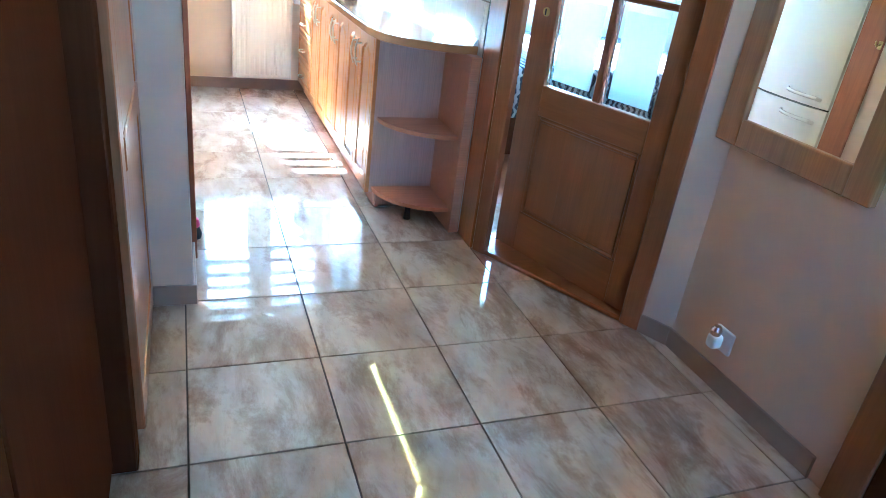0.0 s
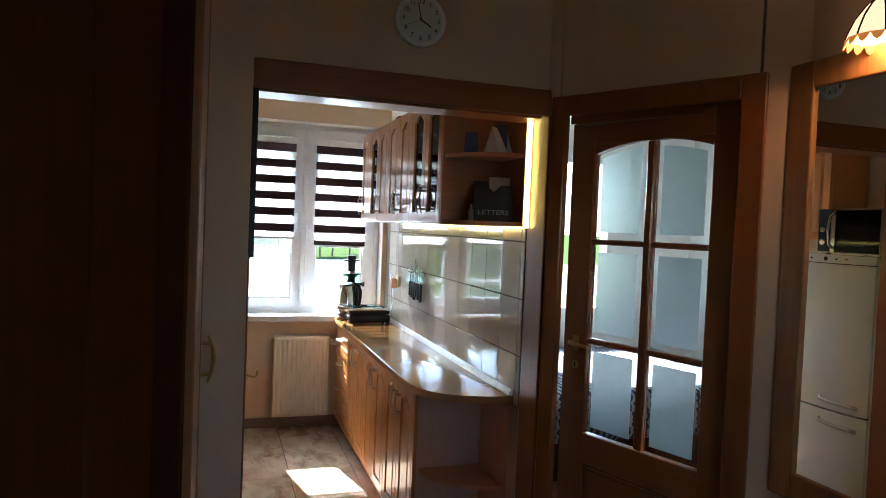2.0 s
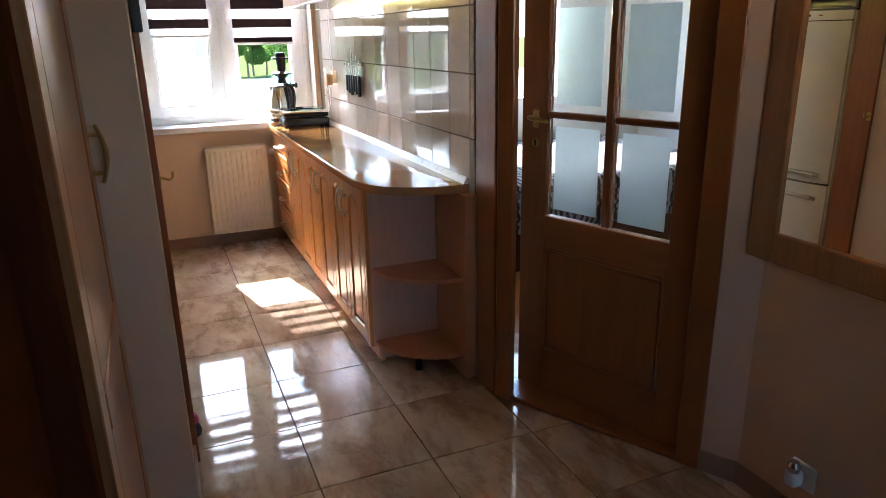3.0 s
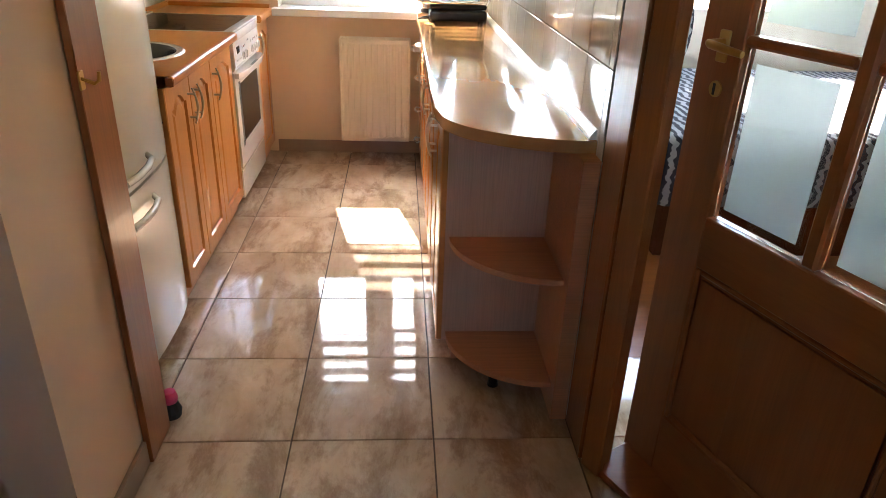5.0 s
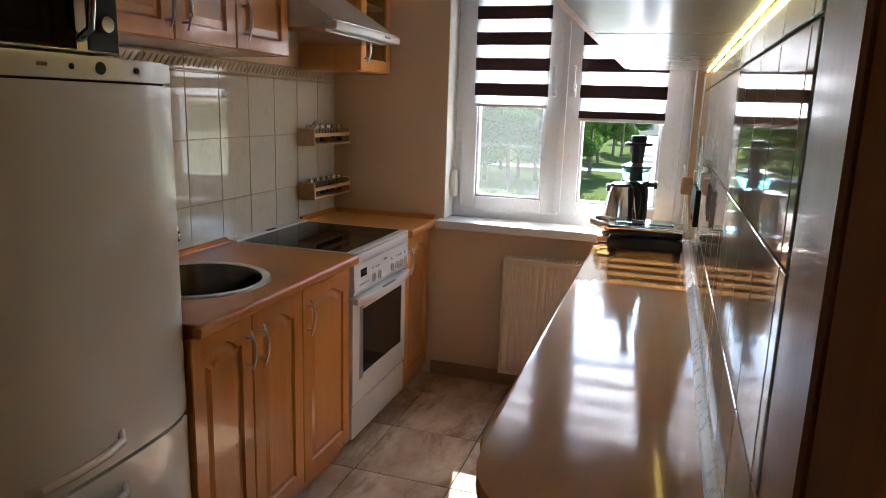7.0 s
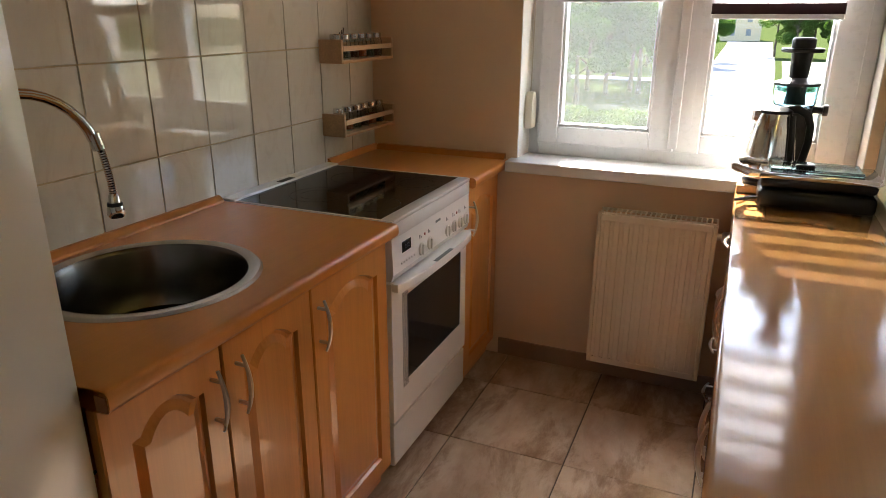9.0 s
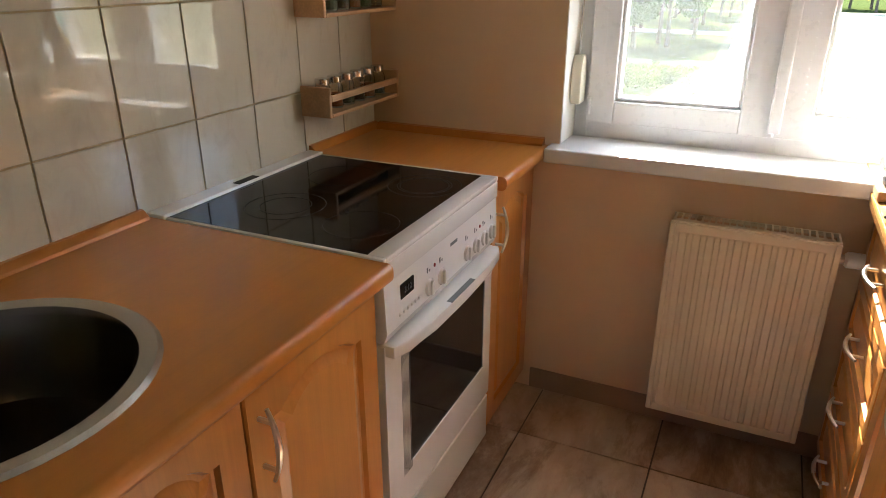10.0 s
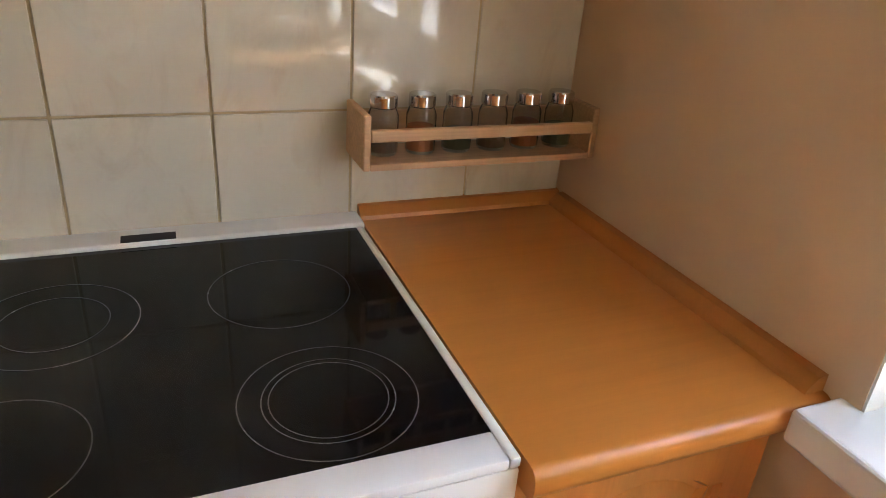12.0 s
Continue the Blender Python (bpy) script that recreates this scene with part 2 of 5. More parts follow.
M_JAR = glass("jar_glass", (0.96, 0.98, 0.97), 0.02)
M_TEAL = glass("teal_plastic", (0.55, 0.85, 0.9), 0.05)
M_FROST = frosted()
M_HAZE = hazy()
M_FLOORTILE = floor_tile()
M_GROUT = paint("dark_grout", (0.09, 0.065, 0.05), 0.9)
M_TILE = wall_tile("cream_wall_tile", (0.61, 0.55, 0.43), (0.44, 0.34, 0.22))
M_TILE_R = wall_tile("pale_wall_tile", (0.66, 0.63, 0.56), (0.50, 0.46, 0.38))
M_BORDER = wall_tile("border_tile", (0.55, 0.44, 0.30), (0.36, 0.24, 0.13))
M_WGROUT = paint("tan_grout", (0.46, 0.36, 0.20), 0.9)
M_DGROUT = paint("dark_tile_grout", (0.20, 0.17, 0.12), 0.9)
M_BASETILE = plain("brown_skirting_tile", (0.30, 0.19, 0.12), 0.38, wear=0.32, scale=14)
M_SHEER = sheer()
M_BANDS = plain("dark_blind_band", (0.045, 0.018, 0.022), 0.85)
M_LED = glow("led_strip", (1.0, 0.74, 0.20), 2.3)
M_SHADE = glow("lit_shade_glass", (1.0, 0.66, 0.34), 0.13)
M_AMBER = glow("amber_glass", (0.9, 0.28, 0.05), 0.05)
M_MIRROR = Mat("mirror_silver", 0.0, 1.0).colour((0.93, 0.94, 0.93)).m
M_ZEBRA = zebra()
M_PINK = plain("pink_plastic", (0.55, 0.03, 0.12), 0.5)
M_BRISTLE = plain("dark_bristle", (0.04, 0.04, 0.05), 0.9)
M_BLUE = plain("blue_card", (0.07, 0.10, 0.24), 0.5)
M_PAPER = plain("white_paper", (0.7, 0.7, 0.68), 0.7)
M_LETTER = plain("dark_painted_wood", (0.05, 0.04, 0.035), 0.6)
M_SPICES = [plain("spice_a", (0.10, 0.05, 0.02), 0.9, wear=0.3), plain("spice_b", (0.35, 0.10, 0.02), 0.9, wear=0.3), plain("spice_c", (0.08, 0.09, 0.04), 0.9, wear=0.3)]
M_GRASS = ground_mat("lawn", (0.030, 0.045, 0.013), (0.060, 0.077, 0.027), 3.0)
# Pale tones paint overexposed sunlight on the grass beside the path.
M_SUNLIT_LAWN = ground_mat("sunlit_lawn", (0.24, 0.24, 0.13), (0.40, 0.38, 0.26), 1.6)
M_PATH = ground_mat("pale_path", (0.30, 0.29, 0.27), (0.40, 0.39, 0.37), 4.0)
M_LEAF = foliage("leaf", (0.045, 0.095, 0.018))
M_LEAF2 = foliage("hedge_leaf", (0.06, 0.09, 0.03))
M_PANE_FAR = plain("far_window", (0.20, 0.20, 0.20), 0.9)
M_BARK = paint("bark", (0.10, 0.075, 0.05), 0.9)
M_FACADE = paint("facade", (0.55, 0.42, 0.27), 0.9)
M_ROOF = paint("roof", (0.25, 0.10, 0.07), 0.9)

# ---- mesh helpers ----
WM = {}


def thing(name, label, category, m=None, group="", kind=""):
    ob = new(name)
    ob.empty_display_size = 0.05
    ob.matrix_world = m if m is not None else Matrix()
    WM[ob] = (m if m is not None else Matrix()).copy()
    return tagged(ob, label, category, group, kind)


def part(name, bm, material, parent=None, label="", local=False, smooth=False, mats=()):
    """Links a bmesh as one object. Made in world coordinates unless local, which takes the parent's frame."""
    me = bpy.data.meshes.new(name)
    if parent is not None and not local:
        bm.transform(WM[parent].inverted())
    bmesh.ops.recalc_face_normals(bm, faces=bm.faces)
    bm.to_mesh(me)
    bm.free()
    me.materials.append(material)
    for mm in mats:
        me.materials.append(mm)
    if smooth:
        for p in me.polygons:
            p.use_smooth = True
        me.set_sharp_from_angle(angle=radians(38))
    ob = new(name, me)
    ob.parent = parent
    WM[ob] = WM[parent].copy() if parent is not None else Matrix()
    if label:
        ob["label"] = label
    return ob


def solo(name, bm, material, label, category, base=None, group="", kind="", smooth=False):
    """A thing that is one mesh, with its origin at base."""
    base = Vector(base or (0, 0, 0))
    bm.transform(Matrix.Translation(-base))
    ob = part(name, bm, material, smooth=smooth)
    ob.location = base
    WM[ob] = Matrix.Translation(base)
    return tagged(ob, label, category, group, kind)


def box(x0, x1, y0, y1, z0, z1, bevel=0.0, seg=1, bm=None):
    own = bmesh.new()
    r = bmesh.ops.create_cube(own, size=1.0)
    for v in r["verts"]:
        v.co = Vector(((x0 + x1) / 2 + v.co.x * (x1 - x0), (y0 + y1) / 2 + v.co.y * (y1 - y0), (z0 + z1) / 2 + v.co.z * (z1 - z0)))
    if bevel:
        bmesh.ops.bevel(own, geom=own.edges[:], offset=bevel, segments=seg, profile=0.5, affect="EDGES")
    return own if bm is None else join(bm, own)


def join(bm, other):
    me = bpy.data.meshes.new("tmp")
    other.to_mesh(me)
    other.free()
    bm.from_mesh(me)
    bpy.data.meshes.remove(me)
    return bm


def prism(pts, z0, z1, bevel=0.0, seg=1, bm=None):
    """A flat outline in x, y pulled up from z0 to z1."""
    own = bmesh.new()
    lo = [own.verts.new((x, y, z0)) for x, y in pts]
    hi = [own.verts.new((x, y, z1)) for x, y in pts]
    own.faces.new(lo[::-1])
    own.faces.new(hi)
    for i in range(len(pts)):
        j = (i + 1) % len(pts)
        own.faces.new((lo[i], lo[j], hi[j], hi[i]))
    if bevel:
        bmesh.ops.bevel(own, geom=[e for e in own.edges if abs(e.verts[0].co.z - e.verts[1].co.z) < 1e-6], offset=bevel, segments=seg, profile=0.5, affect="EDGES")
    return own if bm is None else join(bm, own)


def ring_frame(x0, x1, outer, inner, bevel=0.0):
    """A flat frame across x: outer and inner are (y0, y1, z0, z1)."""
    own = bmesh.new()
    loops = []
    for x in (x0, x1):
        for y0, y1, z0, z1 in (outer, inner):
            loops.append([own.verts.new((x, y, z)) for y, z in ((y0, z0), (y1, z0), (y1, z1), (y0, z1))])
    bo, bi, fo, fi = loops
    for i in range(4):
        j = (i + 1) % 4
        for a, b in ((bo, bi), (fo, fi), (bo, fo), (bi, fi)):
            own.faces.new((a[i], a[j], b[j], b[i]))
    if bevel:
        bmesh.ops.bevel(own, geom=[e for e in own.edges if abs(e.verts[0].co.x - e.verts[1].co.x) < 1e-6 and e.calc_face_angle(0) > 1], offset=bevel, segments=2, profile=0.5, affect="EDGES")
    return own


def lathe(profile, n=24, bm=None, at=(0, 0, 0), axis="z", cap=True):
    """Turns (radius, height) pairs round an axis."""
    own = bmesh.new()
    rings = []
    for r, h in profile:
        if r < 1e-5:
            rings.append([own.verts.new((0, 0, h))])
        else:
            rings.append([own.verts.new((r * math.cos(2 * math.pi * i / n), r * math.sin(2 * math.pi * i / n), h)) for i in range(n)])
    for a, b in zip(rings, rings[1:]):
        for i in range(n):
            q = [a[i % len(a)], a[(i + 1) % len(a)], b[(i + 1) % len(b)], b[i % len(b)]]
            q = list(dict.fromkeys(q))
            if len(q) > 2:
                own.faces.new(q)
    for ring in (rings[0], rings[-1]):
        if len(ring) > 2 and cap:
            own.faces.new(ring)
    turn = {"z": Matrix(), "x": pose(0, 0, 0, 0, 90, 0), "y": pose(0, 0, 0, -90, 0, 0)}[axis]
    own.transform(Matrix.Translation(at) @ turn)
    return own if bm is None else join(bm, own)


def tube(path, r, n=10, bm=None):
    """A round rod along a list of points; r is one radius or one for each point."""
    own = bmesh.new()
    path = [Vector(p) for p in path]
    rs = r if isinstance(r, (list, tuple)) else [r] * len(path)
    rings, side = [], None
    for i, p in enumerate(path):
        d = (path[min(i + 1, len(path) - 1)] - path[max(i - 1, 0)]).normalized()
        if side is None:
            side = d.orthogonal().normalized()
        side = (side - d * side.dot(d)).normalized()
        up = d.cross(side)
        rings.append([own.verts.new(p + rs[i] * (math.cos(2 * math.pi * k / n) * side + math.sin(2 * math.pi * k / n) * up)) for k in range(n)])
    for a, b in zip(rings, rings[1:]):
        for k in range(n):
            own.faces.new((a[k], a[(k + 1) % n], b[(k + 1) % n], b[k]))
    own.faces.new(rings[0][::-1])
    own.faces.new(rings[-1])
    return own if bm is None else join(bm, own)


def arc(c, r, a0, a1, n, plane="xz"):
    out = []
    for i in range(n + 1):
        a = radians(a0 + (a1 - a0) * i / n)
        u, v = r * math.cos(a), r * math.sin(a)
        out.append(Vector(c) + Vector({"xz": (u, 0, v), "yz": (0, u, v), "xy": (u, v, 0)}[plane]))
    return out


def outline(w, h, m, rise, n=10, inset=0.0):
    """A panel's outline with an arched head, inside a w x h front with margin m."""
    x0, x1, z0, z1 = m + inset, w - m - inset, m + inset, h - m - inset
    pts = [(x0, z0), (x1, z0)]
    shoulder = min(0.02, (x1 - x0) * 0.12) if rise else 0
    for i in range(n + 1):
        u = i / n
        x = x1 - shoulder - (x1 - x0 - 2 * shoulder) * u
        z = z1 - rise + rise * math.sin(math.pi * u) ** 0.8 if rise else z1
        if i == 0:
            pts.append((x1, z1 - rise))
        pts.append((x, z))
    pts.append((x0, z1 - rise))
    return pts


def panel_front(w, h, t=0.02, m=0.055, rise=0.03, n=10, hole=False):
    """A cabinet front in x, z with an arched raised panel; it looks towards -y, its back lies at y = 0."""
    bm = bmesh.new()
    a = outline(w, h, m, rise, n)
    k = len(a)
    outer = [(0, 0), (w, 0)] + [(w if i == 0 else (x if 0 < i < k - 3 else 0), h) for i, (x, z) in enumerate(a[2:])]

    def loop(pts, y):
        return [bm.verts.new((x, y, z)) for x, z in pts]

    e = 0.003
    shrunk = [(min(max(x, e), w - e), min(max(z, e), h - e)) for x, z in outer]
    loops = [loop(outer, 0), loop(outer, -t + e), loop(shrunk, -t), loop(a, -t), loop(outline(w, h, m, rise, n, 0.004), -t + 0.009)]
    if hole:
        loops.append(loop(outline(w, h, m, rise, n, 0.004), 0))
    else:
        loops += [loop(outline(w, h, m, rise, n, 0.010), -t + 0.009), loop(outline(w, h, m, rise, n, 0.028), -t + 0.002)]
    for p, q in zip(loops, loops[1:]):
        for i in range(k):
            j = (i + 1) % k
            try:
                bm.faces.new((p[i], p[j], q[j], q[i]))
            except ValueError:
                pass
    if hole:
        for i in range(k):
            j = (i + 1) % k
            bm.faces.new((loops[-1][i], loops[-1][j], loops[0][j], loops[0][i]))
    else:
        bm.faces.new(loops[-1])
        bm.faces.new(loops[0][::-1])
    bmesh.ops.dissolve_degenerate(bm, dist=1e-5, edges=bm.edges[:])
    return bm


def bow_handle(length=0.13, out=0.032, r=0.0048):
    """An upright bow handle whose feet stand on y = 0, looking towards -y."""
    pts = [(0, 0, -length * 0.36), (0, -out * 0.55, -length * 0.36)]
    bm = tube([(0, 0, -length * 0.33), (0, -out * 0.8, -length * 0.33)], r * 0.9, 8)
    tube([(0, 0, length * 0.33), (0, -out * 0.8, length * 0.33)], r * 0.9, 8, bm)
    bow = []
    for i in range(13):
        u = -1 + 2 * i / 12
        bow.append((0, -out * (0.55 + 0.45 * (1 - u * u)), u * length / 2))
    return tube(bow, [r * (0.7 + 0.5 * (1 - abs(-1 + 2 * i / 12))) for i in range(13)], 8, bm)


def structure(name, bm, material, label, base=None, **kw):
    return solo(name, bm, material, label, kw.pop("category", name.split("_")[0]), base, kind="structure", **kw)


# ---- large structure ----
floor = structure("floor", box(-1.1, 1.72, -4.4, 2.42, -0.25, -0.006), M_GROUT, "glossy brown marbled floor tiles with dark joints", category="floor")
structure("wall_left", box(-0.80, -0.634, -0.33, 2.9, -0.2, 2.6), M_PEACH, "peach painted wall behind the sink run", category="wall")
wall_win = box(-0.66, 0.0, 2.26, 2.62, -0.2, 2.6)
box(0.0, 1.17, 2.26, 2.62, -0.2, 0.83, bm=wall_win)
box(0.0, 1.17, 2.26, 2.62, 2.33, 2.6, bm=wall_win)
box(1.17, 1.21, 2.26, 2.62, -0.2, 2.6, bm=wall_win)
structure("wall_window", wall_win, M_PEACH, "peach painted outer wall with a window niche", category="wall")
structure("shutter_box", box(0.0, 1.17, 2.50, 2.615, 2.11, 2.33), M_PVC, "white roller shutter box over the window", category="shutter box")
reveal = box(-0.001, 0.003, 2.261, 2.62, 0.858, 2.33)
box(1.167, 1.171, 2.261, 2.62, 0.872, 2.33, bm=reveal)
box(0.003, 1.167, 2.261, 2.62, 2.326, 2.331, bm=reveal)
structure("window_reveal", reveal, M_WHITE, "white painted window reveal", category="wall")
structure("wall_right", prism([(1.206, 2.42), (1.206, -0.47), (1.245, -0.455), (1.338, -0.352), (1.338, 2.42)], -0.2, 2.6), M_WHITE, "pale wall behind the long worktop", category="wall")
structure("ceiling", box(-1.3, 4.4, -4.4, 2.62, 2.52, 2.72), M_CEIL, "plain off-white ceiling", category="ceiling")

# wall with the wide kitchen opening
w_op = box(-0.80, 0.03, -0.47, -0.335, -0.2, 2.6)
box(0.03, 1.2, -0.47, -0.335, 2.145, 2.6, bm=w_op)
box(-0.75, 0.028, -0.81, -0.47, -0.2, 2.6, bm=w_op)
structure("wall_opening", w_op, M_HALL, "beige painted wall round the kitchen opening", category="wall")

U = Vector((0.473, -0.881, 0))   # along the slanting wall
V = Vector((0.881, 0.473, 0))    # into the room behind it
COR = Vector((1.2, -0.475, 0))


def slant(s0, s1, d0, d1, z0, z1, bevel=0.0, bm=None):
    """A box on the slanting wall: s along it, d behind its face."""
    own = box(s0, s1, d0, d1, z0, z1, bevel)
    m = Matrix.Translation(COR) @ Matrix((U, V, Vector((0, 0, 1)))).transposed().to_4x4()
    own.transform(m)
    return own if bm is None else join(bm, own)


w_sl = slant(0.0, 0.055, 0.0, 0.045, -0.2, 2.6)
slant(0.83, 0.97, 0.0, 0.14, -0.2, 2.6, bm=w_sl)
slant(0.06, 0.82, 0.0, 0.14, 2.08, 2.6, bm=w_sl)
structure("wall_slanting", w_sl, M_HALL, "beige painted slanting wall with a door", category="wall")
structure("wall_hall_right", box(1.66, 1.80, -4.4, -1.31, -0.2, 2.6), M_HALL, "beige painted hall wall with a mirror", category="wall")
wb = box(-1.2, 0.40, -4.4, -4.25, -0.2, 2.6)
box(1.15, 1.8, -4.4, -4.25, -0.2, 2.6, bm=wb)
box(0.40, 1.15, -4.4, -4.25, -0.2, 1.25, bm=wb)
box(0.40, 1.15, -4.4, -4.25, 2.05, 2.6, bm=wb)
structure("wall_hall_back", wb, M_HALL, "plain hall wall with a window to the shady side", category="wall")
w2 = thing("window_2", "white window at the back of the hall", "window", Matrix.Translation((0.78, -4.3, 1.25)), kind="structure")
fr = bmesh.new()
for a in ((0.40, 0.45, 1.25, 2.05), (1.10, 1.15, 1.25, 2.05), (0.45, 1.10, 1.25, 1.30), (0.45, 1.10, 2.00, 2.05)):
    box(a[0], a[1], -4.36, -4.30, a[2], a[3], 0.004, bm=fr)
part("window_frame", fr, M_PVC, w2)
part("pane", box(0.445, 1.105, -4.335, -4.331, 1.295, 2.005), M_GLASS, w2).visible_shadow = False
structure("wall_hall_left", box(-0.9, -0.74, -4.4, -0.47, -0.2, 2.6), M_HALL, "plain hall wall behind the wardrobe", category="wall")

# skirting
sk = box(-0.05, 1.2, 2.250, 2.26, 0.0, 0.075, 0.002)
structure("baseboard_window", sk, M_BASETILE, "brown tiled skirting under the window", category="skirting")
sk = box(-0.102, 0.034, -0.822, -0.81, 0.0, 0.075, 0.002)
box(0.028, 0.040, -0.822, -0.48, 0.0, 0.075, 0.002, bm=sk)
structure("baseboard_hall", sk, M_BASETILE, "brown tiled skirting at the wall end", category="skirting")
sk = box(1.648, 1.66, -2.0, -1.30, 0.0, 0.075, 0.002)
slant(0.845, 0.965, -0.012, 0.0, 0.0, 0.075, 0.002, bm=sk)
structure("baseboard_mirror", sk, M_BASETILE, "brown tiled skirting under the mirror", category="skirting")

# casing of the kitchen opening
cs = thing("kitchen_opening_casing", "orange pine casing round the kitchen opening", "door casing", Matrix.Translation((0.6, -0.45, 0)), kind="structure")
part("casing_left", box(0.03, 0.048, -0.478, -0.332, 0.0, 2.06, 0.002), M_CASE, cs)
part("casing_head", box(0.03, 1.2, -0.492, -0.472, 2.04, 2.145, 0.003), M_CASE_Y, cs)
part("lining_head", box(0.048, 1.17, -0.478, -0.332, 2.03, 2.05, 0.002), M_CASE_Y, cs)
part("lining_right", box(1.199, 1.2065, -0.470, -0.325, 0.0, 2.06, 0.001), M_CASE, cs)
part("cover_strip", box(1.197, 1.212, -0.489, -0.469, 0.0, 2.05, 0.004), M_CASE, cs)

# ---- window ----
win = thing("window_1", "white plastic double casement window", "window", Matrix.Translation((0.58, 2.42, 0.87)), kind="structure")
fr = box(0.003, 0.045, 2.40, 2.47, 0.826, 2.326, 0.003)
box(1.125, 1.167, 2.40, 2.47, 0.826, 2.326, 0.003, bm=fr)
box(0.045, 1.125, 2.40, 2.47, 0.826, 0.905, 0.003, bm=fr)
box(0.045, 1.125, 2.40, 2.47, 2.285, 2.326, 0.003, bm=fr)
part("window_frame", fr, M_PVC, win)
for x0, x1, gx0, gx1, hx in ((0.045, 0.562, 0.125, 0.475, 0.515), (0.566, 1.125, 0.655, 1.035, 0.61)):
    s = bmesh.new()
    for a in ((x0, gx0, 0.905, 2.29), (gx1, x1, 0.905, 2.29), (gx0, gx1, 0.905, 0.972), (gx0, gx1, 2.215, 2.29)):
        box(a[0], a[1], 2.378, 2.45, a[2], a[3], 0.004, 2, bm=s)
    for a in ((gx0, gx0 + 0.012, 0.972, 2.215), (gx1 - 0.012, gx1, 0.972, 2.215), (gx0, gx1, 0.972, 0.984), (gx0, gx1, 2.203, 2.215)):
        box(a[0], a[1], 2.388, 2.432, a[2], a[3], 0.003, bm=s)
    sash = part("sash", s, M_PVC, win)
    pane = part("pane", box(gx0 + 0.006, gx1 - 0.006, 2.415, 2.419, 0.976, 2.211), M_HAZE if hx < 0.55 else M_GLASS, sash)
    pane.visible_shadow = False
    hd = box(hx - 0.013, hx + 0.013, 2.368, 2.379, 1.49, 1.555, 0.004)
    box(hx - 0.009, hx + 0.009, 2.338, 2.37, 1.515, 1.535, 0.004, bm=hd)
    box(hx - 0.009, hx + 0.009, 2.336, 2.35, 1.52, 1.64, 0.004, 2, bm=hd)
    part("handle", hd, M_PVC, sash)
    for z in (1.36,):
        part("cap", lathe([(0.0, 0), (0.006, 0), (0.006, 0.006), (0, 0.008)], 10, at=(hx + (0.012 if hx > 0.55 else -0.0), 2.378, z), axis="y").copy(), M_PVC, sash)
part("meeting_strip", box(0.548, 0.580, 2.362, 2.379, 0.92, 2.28, 0.004, 2), M_PVC, win)
hg = lathe([(0.006, 0), (0.006, 0.05)], 10, at=(0.052, 2.372, 0.93))
part("hinge", hg, M_PVC, win)
structure("window_sill", box(-0.027, 1.19, 2.19, 2.3995, 0.815, 0.858, 0.006, 3), M_SILL, "white window sill catching the sun", category="window sill", base=(0.58, 2.2, 0.825))


def blind(x0, x1, bottom):
    b = thing("roller_blind", "day and night roller blind with dark brown and white bands", "blind", Matrix.Translation(((x0 + x1) / 2, 2.362, 2.2)), group="window blinds")
    part("cassette", box(x0 - 0.012, x1 + 0.012, 2.338, 2.378, 2.165, 2.21, 0.008, 3), M_PVC, b)
    z, k = 2.165, 0
    while z > bottom + 0.02:
        z1 = max(z - 0.0615, bottom)
        ob = part("dark_band" if k % 2 == 0 else "sheer_band", box(x0, x1, 2.360, 2.3612, z1, z), M_BANDS if k % 2 == 0 else M_SHEER, b)
        z, k = z1, k + 1
    part("bottom_bar", box(x0, x1, 2.355, 2.366, bottom - 0.016, bottom + 0.001, 0.003), M_PVC, b)
    chain = bmesh.new()
    for i in range(60):
        lathe([(0, -0.002), (0.0022, 0), (0, 0.002)], 6, bm=chain, at=(x0 - 0.022 + 0.002 * math.sin(i), 2.352, 2.17 - i * 0.0195))
    part("bead_chain", chain, M_PVC, b)
    return b


blind(0.113, 0.487, 1.448)
blind(0.643, 1.047, 1.392)

# ---- slanting door with its frame ----
dframe = thing("door_frame", "orange pine frame round the glazed door", "door casing", Matrix.Translation(COR), kind="structure")
part("casing_left", slant(0.024, 0.092, -0.014, 0.006, 0.0, 2.115, 0.004), M_CASE, dframe)
part("casing_right", slant(0.77, 0.85, -0.014, 0.006, 0.0, 2.115, 0.004), M_CASE, dframe)
part("casing_head", slant(0.092, 0.77, -0.012, 0.006, 2.035, 2.115, 0.004), M_CASE_Y, dframe)
part("jamb_left", slant(0.055, 0.076, 0.006, 0.046, 0.0, 2.08, 0.003), M_CASE, dframe)
part("jamb_right", slant(0.79, 0.83, 0.006, 0.15, 0.0, 2.08, 0.003), M_CASE, dframe)
part("jamb_head", slant(0.075, 0.775, 0.006, 0.15, 2.045, 2.08, 0.003), M_CASE_Y, dframe)
part("stop_head", slant(0.075, 0.79, 0.05, 0.15, 2.012, 2.05, 0.003), M_CASE_Y, dframe)
part("threshold", slant(0.04, 0.80, -0.01, 0.16, 0.0, 0.022, 0.006), M_CASE_Y, dframe)

P0, P1 = Vector((1.334, -0.421, 0.0)), Vector((1.587, -1.137, 0.0))
du = (P1 - P0).normalized()
dv = Vector((-du.y, du.x, 0))
DM = Matrix.Translation(P0) @ Matrix((du, dv, Vector((0, 0, 1)))).transposed().to_4x4()
door = thing("interior_door", "pine interior door with six bevelled frosted panes, slightly ajar", "door", DM, kind="structure")
W, HT, TH = 0.762, 2.03, 0.04


